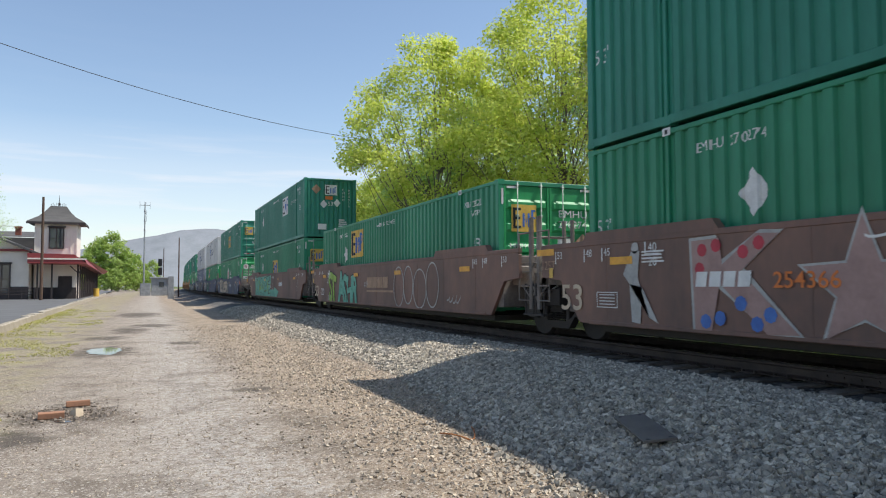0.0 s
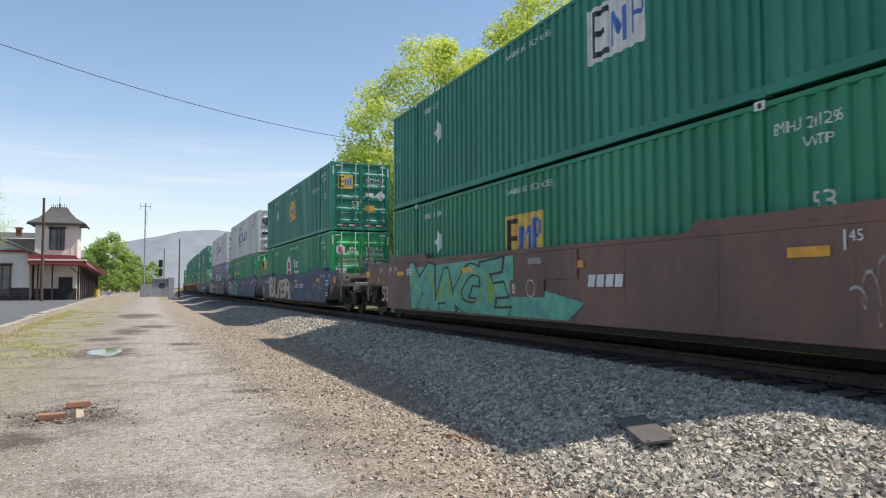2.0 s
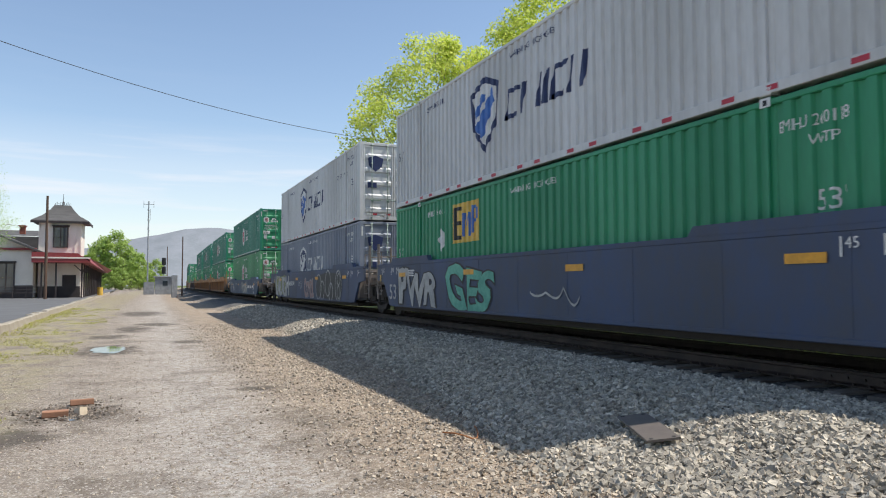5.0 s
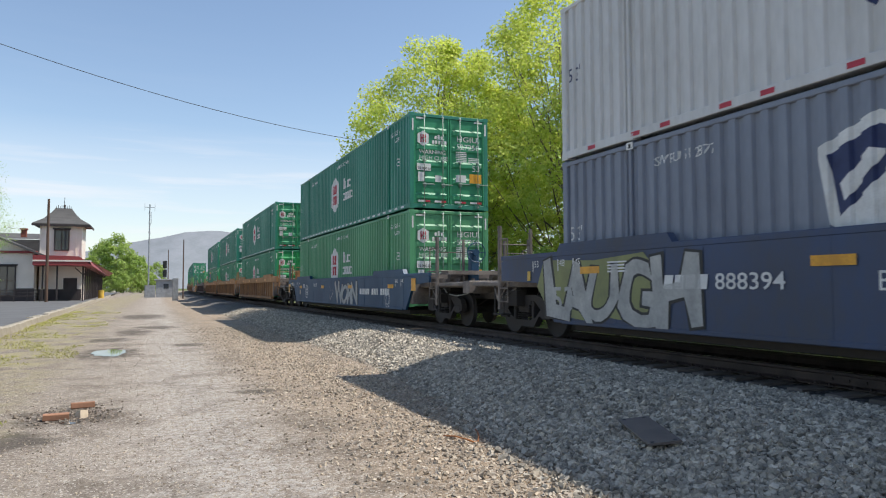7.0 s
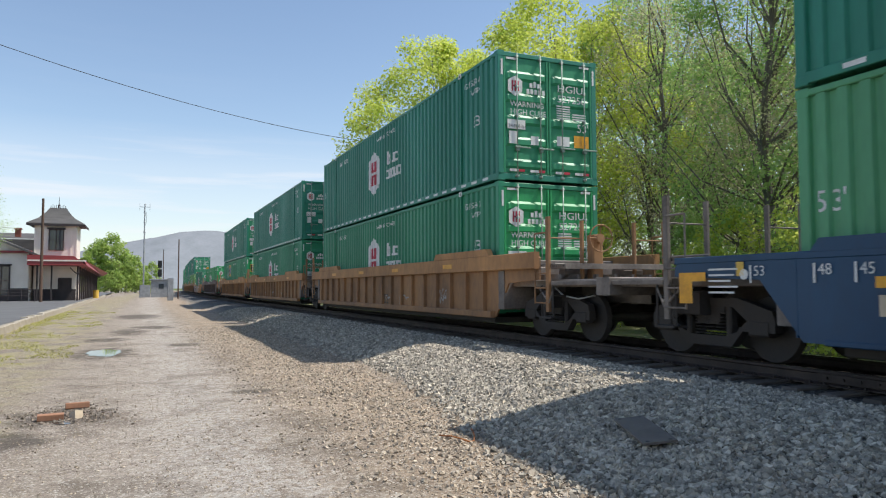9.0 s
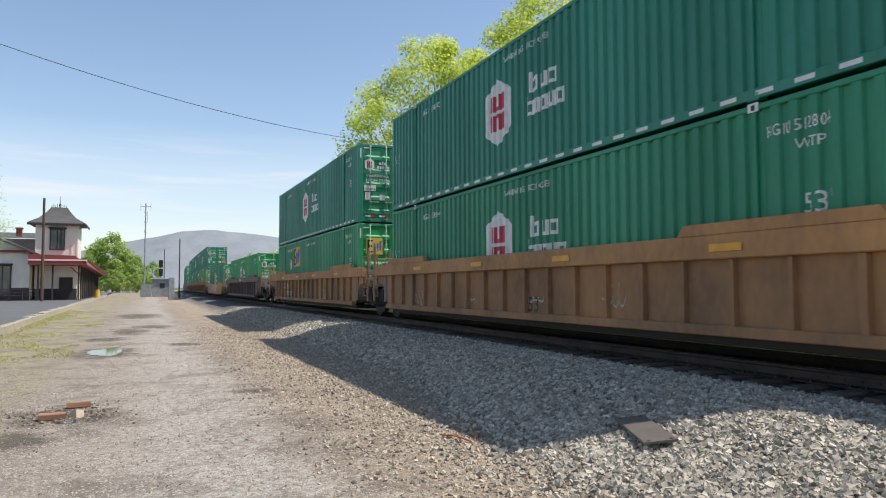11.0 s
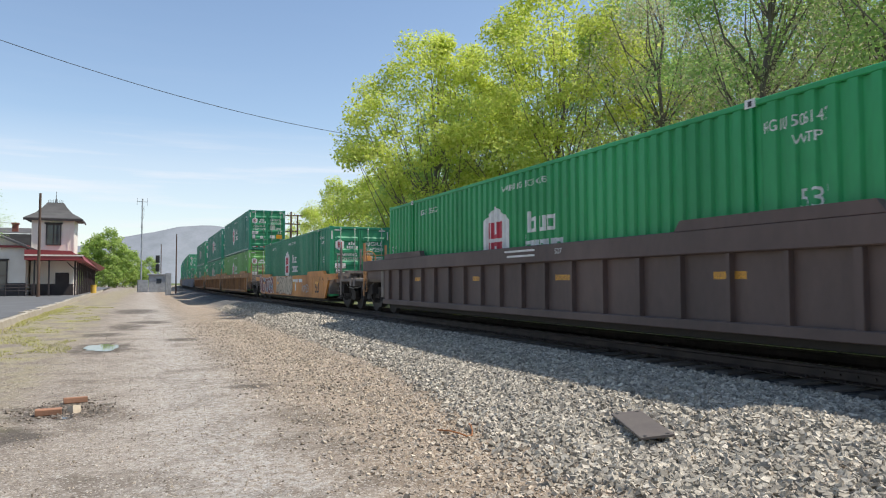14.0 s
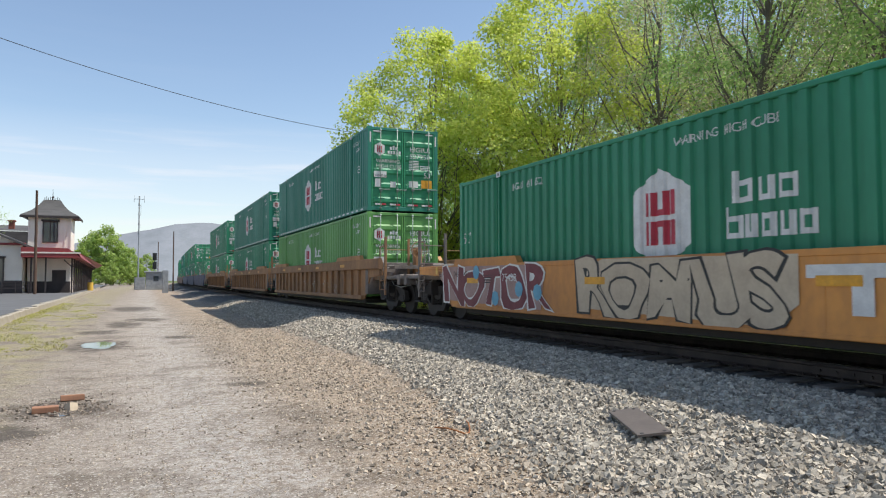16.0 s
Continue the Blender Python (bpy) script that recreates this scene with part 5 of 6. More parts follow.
            car_mark(c, "word_bars", word_bars(13.25, .6, .2, (.16, .14, .14, .16)), M["white"], wall, "white word shapes")
    elif u == 10:
        car_mark(c, "car_number", words("527", 6.3, top - .2, .1, 1.2), M["white"], .03)
        car_mark(c, "small_lines", [rect(7.0, 8.2, top - .12, top - .08), rect(7.0, 8.1, top - .22, top - .18)], M["white"], .03)
    elif u == 11:
        car_mark(c, "graffiti_field", [[(16.9, 1.1), (16.2, .5), (12.1, .42), (12.0, 1.0), (12.6, 1.28), (16.4, 1.3)]], M["pink"], .013, "pale pink sprayed field")
        throw_up(c, "NOTOR", 16.6, .45, .8, "plum", "white", 1.3, 1.0, .85)
        for q in dots(((12.9, .8), (13.9, .6), (14.8, 1.15), (12.2, .75)), .16):
            car_mark(c, "blue_patch", [q], M["sky"], .026, "light blue sprayed patch")
        car_mark(c, "graffiti_field", [[(10.9, 1.1), (10.6, .5), (6.9, .42), (6.5, .7), (6.5, 1.28), (10.2, 1.32)]], M["cream"], .013, "cream sprayed field")
        throw_up(c, "ROMUS", 10.9, .43, .84, "cream", "black", 1.2, 1.0, .84)
        car_mark(c, "white_patch", [rect(5.2, 6.4, 1.0, 1.15), rect(4.2, 5.0, 1.0, 1.15), rect(5.6, 5.85, .6, 1.0)], M["white"], .018)
        car_mark(c, "car_number", words("75438", 13.6, .96, .16, 1.1), M["white"], .026)
        car_mark(c, "tag", words("NOMED", 4.3, .55, .36, .8, 0, 0, 1, 1), M["spray"], .02)


START = [-5.91, 13.64, 33.68, 57.93, 78.1, 98.36, 122.65, 146.63, 167.3, 187.3, 211.45, 235.16, 258.74, 278.17, 300.18, 323.4, 344.0]
while len(START) < 30:
    START.append(START[-1] + (23.9 if len(START) % 3 == 0 else 20.0))

SHIFT = {2: .12, 6: .2}                                   # how far a unit's containers stand back in the well
C3 = {0: ("coupler", "joint"), 1: ("joint", "joint"), 2: ("joint", "coupler")}
for u, pos in ((0, 0), (1, 1), (2, 2)):
    well_car(u, "brown_car", "smooth", "red-brown well car unit with spray-painted sides, on the track", *C3[pos], top=1.70)
for u, pos in ((3, 0), (4, 1), (5, 2)):
    well_car(u, "blue_car", "smooth", "weathered dark blue well car unit with spray-painted sides", *C3[pos], top=1.61)
well_car(6, "navy_car", "smooth", "clean navy blue well car with white word shapes", "coupler", "coupler", top=1.36)
for u, pos in ((7, 0), (8, 1), (9, 2)):
    well_car(u, "tan_dirty", "ribbed", "rusty tan ribbed well car unit", *C3[pos], top=1.65, chord="tan_car")
well_car(10, "plum_car", "ribbed", "dark plum brown ribbed well car", "coupler", "coupler", top=1.67, chord="plum_car")
well_car(11, "orange_car", "smooth", "orange well car with spray-painted side and grime", "coupler", "coupler", top=1.30)
for u, pos in ((12, 0), (13, 1), (14, 2)):
    well_car(u, "tan_dirty", "ribbed", "grimy tan ribbed well car unit", *C3[pos], top=1.65, chord="tan_dirty")
for u in range(15, 30):
    well_car(u, "blue_car" if u < 18 else "brown_car" if u < 24 else "tan_dirty", "smooth" if u < 24 else "ribbed", "weathered well car unit far down the train", *C3[u % 3], top=1.62, chord="tan_dirty", wheelpair=u < 19)

container(0, 0, "green_a", "emp", "EMHU 270274", panel=(8.1, 1.08))
container(0, 1, "green_b", "emp", "EMHU 648120", panel=(5.0, 1.4))
container(1, 0, "green_a", "emp", "EMHU 278252", end="green_c")
container(2, 0, "green_a", "emp", "EMHU 261296", end="green_e", panel=(8.1, 1.08))
container(2, 1, "green_b", "emp", "EMHU 645511", front="wall", panel=(4.95, 1.5))
container(3, 0, "green_e", "hub", "HGIU 527250", end="green_c")
container(3, 1, "green_b", "emp", "EMHU 265224", panel=(8.24, 1.12))
container(4, 0, "green_e", "emp", "EMHU 260118", end="green_c")
container(4, 1, "white_c", "swift", "SWRU 530912")
container(5, 0, "grey_c", "swift", "SWRU 512877")
container(5, 1, "white_c", "swift", "SWRU 519266")
container(6, 0, "green_f", "hub", "HGIU 506049", end="green_f")
container(6, 1, "green_b", "hub", "HGIU 519236", end="green_e")
container(7, 0, "green_a", "hub", "HGIU 516471", end="green_c")
container(7, 1, "green_b", "hub", "HGIU 529199", end="green_e")
container(8, 0, "green_a", "hub", "HGIU 512804")
container(8, 1, "green_b", "hub", "HGIU 524410")
container(9, 0, "green_e", "emp", "EMHU 640440", end="green_c")
container(9, 1, "green_b", "hub", "HGIU 518053", end="green_e")
container(10, 0, "green_c", "hub", "HGIU 506147", end="green_c")
container(11, 0, "green_a", "hub", "HGIU 641652", end="green_e")
container(12, 0, "green_d", "hub", "HGIU 640872", end="green_d")
container(12, 1, "green_b", "hub", "HGIU 515564", end="green_e")
for u, a, b_ in ((13, "green_a", "green_b"), (14, "green_e", "green_a"), (15, "green_e", ""), (16, "green_a", "green_e")):
    container(u, 0, a, "hub", "HGIU 510233")
    if b_:
        container(u, 1, b_, "hub", "HGIU 521904")
for u in range(17, 30):
    container(u, 0, ("green_a", "green_e", "green_b")[u % 3], "hub" if u % 2 else "emp", far=True)
    if u not in (19, 24):
        container(u, 1, ("green_b", "green_a", "green_e")[u % 3], "emp" if u % 3 else "hub", far=True)


# ---- trees ----
def tree_mesh(seed, height, wide, clumps, leaves, leaf, low, size):
    """Trunk with limbs that reach to clumps of single leaves filling an uneven crown. Gives (wood, crown) builds."""
    rnd = random.Random(seed)
    wood, crown = Build(), Build()
    stem = [Vector((0, 0, -.3))]
    for k in range(1, 8):
        stem.append(Vector((rnd.gauss(0, .012 * height), rnd.gauss(0, .012 * height), height * .88 * k / 7)))
    for k, (a, b) in enumerate(zip(stem, stem[1:])):
        wood.tube(a, b, height * .013 * (1 - k / 7.5), height * .013 * (1 - (k + 1) / 7.5), n=8, cap=False)
    mid, half = height * (1 + low) / 2, height * (1 - low) / 2
    for k_ in range(clumps):
        while True:
            p = Vector((rnd.uniform(-1, 1), rnd.uniform(-1, 1), rnd.uniform(-1, 1)))
            if .25 < p.length < 1:
                break
        p *= p.length ** -.35
        bulge = 1 + .3 * noise.noise(p * 1.6 + Vector((seed, 0, 0)))
        taper = 1 - .38 * max(p.z, 0) - .15 * max(-p.z, 0)
        c = Vector((p.x * wide * bulge * taper, p.y * wide * bulge * taper, mid + p.z * half * (.92 + .12 * bulge)))
        root = stem[max(1, min(7, int(7 * (c.z - wide * .75) / (height * .88))))]
        bendp = root.lerp(c, .55) + Vector((rnd.gauss(0, .25), rnd.gauss(0, .25), -.12 * (c - root).length))
        r = height * .0032
        if k_ % 3 == 0:
            wood.tube(root, bendp, r, r * .6, n=5, cap=False)
            wood.tube(bendp, c, r * .6, r * .2, n=5, cap=False)
        rad = size * rnd.uniform(.6, 1.25)
        for _ in range(3 if k_ % 3 == 0 else 0):
            e_ = c + Vector((rnd.gauss(0, 1), rnd.gauss(0, 1), rnd.gauss(.2, .8))).normalized() * rad * .8
            wood.tube(bendp.lerp(c, .9), e_, r * .22, r * .1, n=4, cap=False)
        for _ in range(int(leaves / clumps * rnd.uniform(.6, 1.4))):
            d = Vector((rnd.gauss(0, 1), rnd.gauss(0, 1), rnd.gauss(0, 1))).normalized()
            q = c + Vector((d.x, d.y, d.z * .72)) * rad * rnd.random() ** .42
            n = (d * .7 + Vector((rnd.gauss(.3, .6), rnd.gauss(0, .6), rnd.gauss(.7, .6)))).normalized()
            x = n.orthogonal().normalized()
            x.rotate(Matrix.Rotation(rnd.uniform(0, 6.28), 3, n))
            y = n.cross(x)
            s = leaf * rnd.uniform(.6, 1.35)
            crown.face([q - x * s * .5, q + y * s * .34 + n * s * .08, q + x * s * .5, q - y * s * .34 + n * s * .08])
    return wood, crown


LEAF = {
    "spring": leafy("yellow-green spring leaves", (0.47, 0.58, 0.09), (0.78, 0.80, 0.21), .5),
    "fresh": leafy("fresh mid green leaves", (0.27, 0.45, 0.12), (0.52, 0.64, 0.23), .5),
    "deep": leafy("deeper green leaves", (0.20, 0.38, 0.10), (0.42, 0.56, 0.2), .5),
    "bud": leafy("brownish budding twigs", (0.40, 0.39, 0.22), (0.58, 0.57, 0.36), .5),
    # far trees get duller leaves, with distance haze mixed into the colour
    "distant": leafy("distant green leaves with painted haze", (0.28, 0.40, 0.09), (0.48, 0.58, 0.18), .55),
}
BARK = surface("grey brown bark", (0.22, 0.19, 0.155), (0.13, 0.11, 0.09), rough=0.9, coarse=5, fine=25, mix=1, bump=0.6, dist=.02, stretch=(1, 1, .2))
TREES = {}
# seed, height, half width, clumps, leaves, leaf length, crown's foot as a share of the height, clump radius
KINDS = {"broad": (11, 14.4, 5.6, 210, 48000, .155, .14, 1.0), "tall": (23, 17, 3.8, 150, 21000, .135, .06, 1.2), "thin": (37, 16, 3.5, 150, 19000, .10, .06, 1.25),
         "wide": (51, 14, 4.6, 110, 22000, .2, .1, 1.2), "bush": (77, 5.0, 2.1, 34, 5200, .14, .04, .75), "far": (63, 9.0, 3.2, 45, 3200, .42, .06, 1.1)}


def tree(kind, leafset, x, y, turn, size, label, group="trees behind the track"):
    if kind not in TREES:
        w, c = tree_mesh(*KINDS[kind])
        TREES[kind] = (w.mesh("trunk", BARK), c)
    wood, crown = TREES[kind]
    t = thing("bush" if kind == "bush" else "tree", pose(x, y, ground_z(x, y) if abs(x) < 60 else 0, 0, 0, turn), label, "bush" if kind == "bush" else "tree", group)
    t.scale = (size, size, size)
    part("trunk", wood, None, t)
    part("crown", shared(("crown", kind, leafset), lambda: crown.mesh("crown", LEAF[leafset])), None, t)
    return t


SPRING, FRESH, DEEP, BUD = "tall tree with yellow-green spring leaves behind the track", "tree with fresh green leaves in the woodland edge", "tree with darker green leaves in the woodland edge", "sparse brownish budding tree in the woodland edge"
for kind, ls, x, y, turn, size, lab in (
        ("broad", "spring", 14.3, 34.0, 20, 1.02, SPRING), ("broad", "spring", 18.4, 28.6, 140, 1.08, SPRING), ("broad", "fresh", 18.6, 37.0, 60, .92, FRESH),
        ("wide", "spring", 18.4, 66.0, 10, .86, SPRING), ("wide", "spring", 19.6, 57.0, 200, .82, SPRING), ("wide", "fresh", 18.4, 46.0, 100, .82, FRESH), ("wide", "spring", 19.4, 84.0, 250, .8, SPRING), ("wide", "fresh", 24.5, 74.0, 50, .9, FRESH),
        ("tall", "fresh", 22.6, 27.5, 30, 1.0, FRESH), ("thin", "bud", 19.6, 23.0, 75, .98, BUD), ("thin", "bud", 23.0, 20.5, 190, 1.06, BUD), ("tall", "fresh", 19.2, 17.2, 250, .96, FRESH),
        ("tall", "fresh", 19.0, 10.5, 15, .95, FRESH), ("thin", "bud", 21.0, 14.0, 280, .98, BUD), ("tall", "fresh", 20.0, 5.5, 95, 1.0, FRESH),
        ("tall", "fresh", 29.5, 33.0, 320, 1.1, FRESH), ("tall", "fresh", 30.0, 22.0, 60, 1.12, FRESH), ("thin", "bud", 29.0, 13.0, 170, 1.15, BUD),
        ("broad", "deep", 37.0, 9.0, 33, 1.2, DEEP), ("broad", "deep", 41.0, 17.0, 80, 1.25, DEEP), ("broad", "deep", 40.0, 25.5, 290, 1.2, DEEP), ("broad", "deep", 38.0, 34.0, 190, 1.2, DEEP), ("tall", "deep", 40.0, 38.0, 130, 1.25, DEEP), ("tall", "deep", 41.0, 29.0, 12, 1.3, DEEP), ("tall", "deep", 40.0, 20.0, 200, 1.3, DEEP), ("tall", "deep", 32.0, 44.0, 75, 1.2, DEEP)):
    tree(kind, ls, x, y, turn, size, lab)
rnd = random.Random(8)
for i in range(34):
    y = 4.5 + 1.35 * i + rnd.uniform(-.5, .5)
    x = 15.0 + rnd.uniform(-.9, 3.2) + (1.5 if i % 3 == 0 else 0)
    tree("bush", ("fresh", "spring", "spring", "fresh")[i % 4], x, y, rnd.uniform(0, 360), rnd.uniform(.5, .85), "leafy green undergrowth bush beside the track", "bushes along the track")
for i in range(14):
    x = -30 + 2.5 * i
    tree("far", "distant", x + rnd.uniform(-1, 1), 262 + rnd.uniform(-12, 12), rnd.uniform(0, 360), rnd.uniform(.95, 1.25) + .9 * math.exp(-((x + 11) / 5) ** 2), "distant green tree at the end of the lane", "distant trees")
    tree("far", "distant", x + rnd.uniform(-1, 1), 240 + rnd.uniform(-6, 6), rnd.uniform(0, 360), rnd.uniform(.5, .75), "distant low green tree at the end of the lane", "distant trees")
for i in range(16):
    y = 100 + 16 * i
    tree("far", ("spring", "distant")[y > 150], track_x(y) + 13 + rnd.uniform(0, 5), y, rnd.uniform(0, 360), rnd.uniform(.8, 1.1), "green tree far along the track", "distant trees")
# branches that reach in at the lane's far side
tree("thin", "fresh", -12.6, 62.0, 40, .84, "thinly leaved tree beside the station")


# ---- far ridge ----
def ridge():
    b = Build()
    xs = np.linspace(-1600, 2600, 140)
    for r, (yy, k) in enumerate(((1750, 0.0), (1850, .45), (2000, 1.0), (2300, .6))):
        for x in xs:
            h = 60 + 95 * math.exp(-((x - 190) / 330) ** 2) + 55 * math.exp(-((x - 1300) / 600) ** 2) + 40 * math.exp(-((x + 1100) / 500) ** 2)
            h += 7 * noise.noise((x * .006, r * 2.0, 0)) + 3 * noise.noise((x * .05, r, 5))
            b.v.append((x, yy + 20 * noise.noise((x * .01, r, 9)), h * k - (2 if not k else 0)))
    n = len(xs)
    b.f = [(j * n + i, j * n + i + 1, (j + 1) * n + i + 1, (j + 1) * n + i) for j in range(3) for i in range(n - 1)]
    # blue-grey distance haze is painted into the ridge's base colours
    haze = surface("wooded ridge with painted haze", (0.265, 0.28, 0.305), (0.205, 0.225, 0.24), rough=1, coarse=.02, fine=.15, mix=1, bump=0.3, dist=2, spec=0)
    tagged(part("ridge", b, haze, smooth=True), "wooded ridge on the horizon with blue-grey haze in its colour", "hill", kind="structure")


ridge()


# ---- station ----
WALL = surface("cream painted boards", (0.82, 0.74, 0.65), (0.72, 0.64, 0.55), rough=.7, coarse=.8, fine=12, mix=.8, bump=.1)
DARKWALL = surface("dark brown painted boards", (0.05, 0.038, 0.036), (0.035, 0.028, 0.028), rough=.7, coarse=1, fine=12, bump=.1)
REDROOF = surface("red painted sheet roof", (0.32, 0.045, 0.045), (0.24, 0.04, 0.04), rough=.55, coarse=.6, fine=6, mix=.9, bump=.1)
SLATE = surface("grey shingle roof", (0.11, 0.105, 0.10), (0.075, 0.072, 0.07), rough=.85, coarse=.9, fine=9, mix=1, bump=.4, stretch=(1, 1, 4))
BRICK = surface("red brick", (0.30, 0.10, 0.06), (0.2, 0.07, 0.05), rough=.85, coarse=3, fine=20, bump=.3)
ASPHALT = surface("worn grey asphalt platform", (0.135, 0.135, 0.135), (0.10, 0.10, 0.10), rough=.9, coarse=.5, fine=40, mix=1, bump=.3)
KERBM = surface("weathered pale stone kerb", (0.47, 0.42, 0.34), (0.3, 0.26, 0.2), rough=.85, coarse=2, fine=20, mix=1, bump=.4)
POLEM = surface("weathered brown pole timber", (0.13, 0.075, 0.05), (0.08, 0.05, 0.035), rough=.85, coarse=3, fine=20, mix=1, bump=.4, stretch=(1, 1, .15))
GREYM = surface("grey painted metal", (0.36, 0.38, 0.39), (0.27, 0.28, 0.29), rough=.55, coarse=2, fine=15, metal=.2, bump=.1)
GLASS = bpy.data.materials.new("window glass")
gn, gl, gb = nodes_of(GLASS)
gb.inputs["Base Color"].default_value, gb.inputs["Roughness"].default_value, gb.inputs["Specular IOR Level"].default_value = (0.05, 0.06, 0.07, 1), 0.06, 0.8
PLAT = 0.30


def platform():
    b = Build()
    edge = lambda y: -4.55 - .016 * (y - 30)
    ys = steps((14, 60, 4), (60, 240, 20))
    for y0, y1 in zip(ys, ys[1:]):
        b.face([(-70, y0, PLAT), (edge(y0), y0, PLAT), (edge(y1), y1, PLAT), (-70, y1, PLAT)])
    b.face([(-70, 14, -.1), (edge(14), 14, -.1), (edge(14), 14, PLAT), (-70, 14, PLAT)])
    p = tagged(part("platform", b, ASPHALT), "low grey asphalt station platform with a stone kerb", "platform", kind="structure")
    rn = random.Random(5)
    k0 = Build().box(-.16, .16, -.96, .96, -.36, .02, .03).mesh("kerb_stone", KERBM)
    y = 15.0
    while y < 150:
        o = part("kerb_stone", k0, None, p)
        o.location = (edge(y) + rn.uniform(-.03, .03), y, PLAT + rn.uniform(-.05, .015))
        o.rotation_euler = (rn.uniform(-.015, .015), rn.uniform(-.06, .06), rn.uniform(-.02, .02) - math.atan(-.016) * -1)
        y += 1.96


platform()


def window(parent, x0, x1, z0, z1, y, hood=True):
    """A sash window in a wall that faces -y."""
    w = part("window", Build().box(x0 - .12, x0, y - .10, y + .05, z0 - .1, z1 + .1).box(x1, x1 + .12, y - .10, y + .05, z0 - .1, z1 + .1).box(x0, x1, y - .1, y + .05, z1, z1 + .1).box(x0, x1, y - .1, y + .05, z0 - .1, z0), DARKWALL, parent, "dark framed sash window")
    xm, zm = (x0 + x1) / 2, (z0 + z1) / 2
    for a, c in ((x0, xm - .05), (xm + .05, x1)):
        for p, q in ((z0, zm - .03), (zm + .03, z1)):
            part("pane", Build().box(a, c, y - .03, y - .02, p, q), GLASS, w)
    part("mullion", Build().box(xm - .05, xm + .05, y - .08, y, z0, z1).box(x0, x1, y - .07, y, zm - .03, zm + .03), DARKWALL, w)
    if hood:
        part("hood", Build().box(x0 - .25, x1 + .25, y - .22, y, z1 + .1, z1 + .26, .02), DARKWALL, w)


def station():
    s = thing("station_building", pose(0, 0, 0), "cream wooden station with corner tower and long red canopy", "station")
    # tower
    part("tower_wall", Build().box(-10.5, -6.5, 85, 89.6, PLAT, 8.4), WALL, s)
    for x in (-10.5, -7.15, -6.62):
        part("corner_board", Build().box(x, x + .12, 84.95, 85, 4.9, 8.4), WALL, s)
    r = Build()
    cx, cy = -8.5, 87.3
    rings = [(2.75, 8.35), (2.7, 8.5), (1.75, 9.1), (1.15, 9.75), (.8, 10.25)]
    for i, ((w0, z0), (w1, z1)) in enumerate(zip(rings, rings[1:])):
        for k in range(4):
            c = [(1, 1), (-1, 1), (-1, -1), (1, -1)]
            (a, b_), (d, e_) = c[k], c[(k + 1) % 4]
            r.face([(cx + a * w0, cy + b_ * w0, z0), (cx + d * w0, cy + e_ * w0, z0), (cx + d * w1, cy + e_ * w1, z1), (cx + a * w1, cy + b_ * w1, z1)])
    r.box(cx - .8, cx + .8, cy - .8, cy + .8, 10.2, 10.3)
    r.face([(cx - 2.75, cy - 2.75, 8.35), (cx + 2.75, cy - 2.75, 8.35), (cx + 2.75, cy + 2.75, 8.35), (cx - 2.75, cy + 2.75, 8.35)])
    roof = part("tower_roof", r, SLATE, s, "grey bell-cast shingle roof")
    f = Build().tube((cx, cy, 10.3), (cx, cy, 11.6), .05, .015).tube((cx, cy, 10.6), (cx, cy, 10.8), .14, .05)
    for k in range(9):
        f.tube((cx - .7 + .175 * k, cy - .7, 10.3), (cx - .7 + .175 * k, cy - .7, 10.55 + .12 * (k % 2)), .025)
    part("finial", f, DARKWALL, roof)
    part("eave_board", Build().box(cx - 2.75, cx + 2.75, cy - 2.8, cy - 2.72, 8.2, 8.42).box(cx + 2.72, cx + 2.8, cy - 2.8, cy + 2.8, 8.2, 8.42), DARKWALL, s)
    window(s, -9.05, -7.85, 5.7, 7.75, 84.95)
    # wing with a low gable
    part("wing_wall", Build().box(-24, -10.7, 83, 95, PLAT, 5.3), WALL, s)
    part("wainscot", Build().box(-24, -10.66, 82.95, 83, PLAT, 1.6), DARKWALL, s, "dark brown lower boards")
    part("red_trim", Build().box(-24, -10.4, 82.6, 83.05, 5.2, 5.42, .03), REDROOF, s)
    part("gable", Build().face([(-24, 82.98, 5.4), (-10.6, 82.98, 5.4), (-17.3, 82.98, 8.3)]), WALL, s)
    g = Build()
    for a, c in (((-24.4, 5.2), (-17.3, 8.35)), ((-17.3, 8.35), (-8.2, 4.35))):
        g.face([(a[0], 82.3, a[1]), (c[0], 82.3, c[1]), (c[0], 96, c[1]), (a[0], 96, a[1])])
        g.face([(a[0], 82.3, a[1] - .22), (c[0], 82.3, c[1] - .22), (c[0], 82.3, c[1]), (a[0], 82.3, a[1])])
        g.face([(a[0], 82.3, a[1] - .22), (c[0], 82.3, c[1] - .22), (c[0], 96, c[1] - .22), (a[0], 96, a[1] - .22)])
    part("wing_roof", g, SLATE, s)
    h = Build()
    h.face([(-24, 92, 7.2), (-10.5, 92, 7.2), (-10.5, 96, 8.1), (-24, 96, 8.1)])
    h.box(-24, -10.5, 92, 96, 5, 7.15)
    part("rear_roof", h, SLATE, s)
    window(s, -13.7, -12.4, .95, 3.8, 82.95)
    window(s, -17.7, -16.4, .95, 3.8, 82.95)
    ch = part("chimney", Build().box(-13.0, -12.45, 90, 90.6, 7.3, 8.1).box(-13.1, -12.35, 89.9, 90.7, 8.1, 8.28, .05), BRICK, s, "red brick chimney")
    # long canopy
    c = Build()
    c.face([(-10.7, 81.8, 5.0), (-6.5, 81.8, 4.9), (-5.3, 81.8, 3.95), (-10.7, 81.8, 3.95)])
    c.face([(-10.7, 81.8, 5.0), (-5.6, 81.8, 4.55), (-5.2, 130, 4.05), (-10.7, 130, 5.0)])
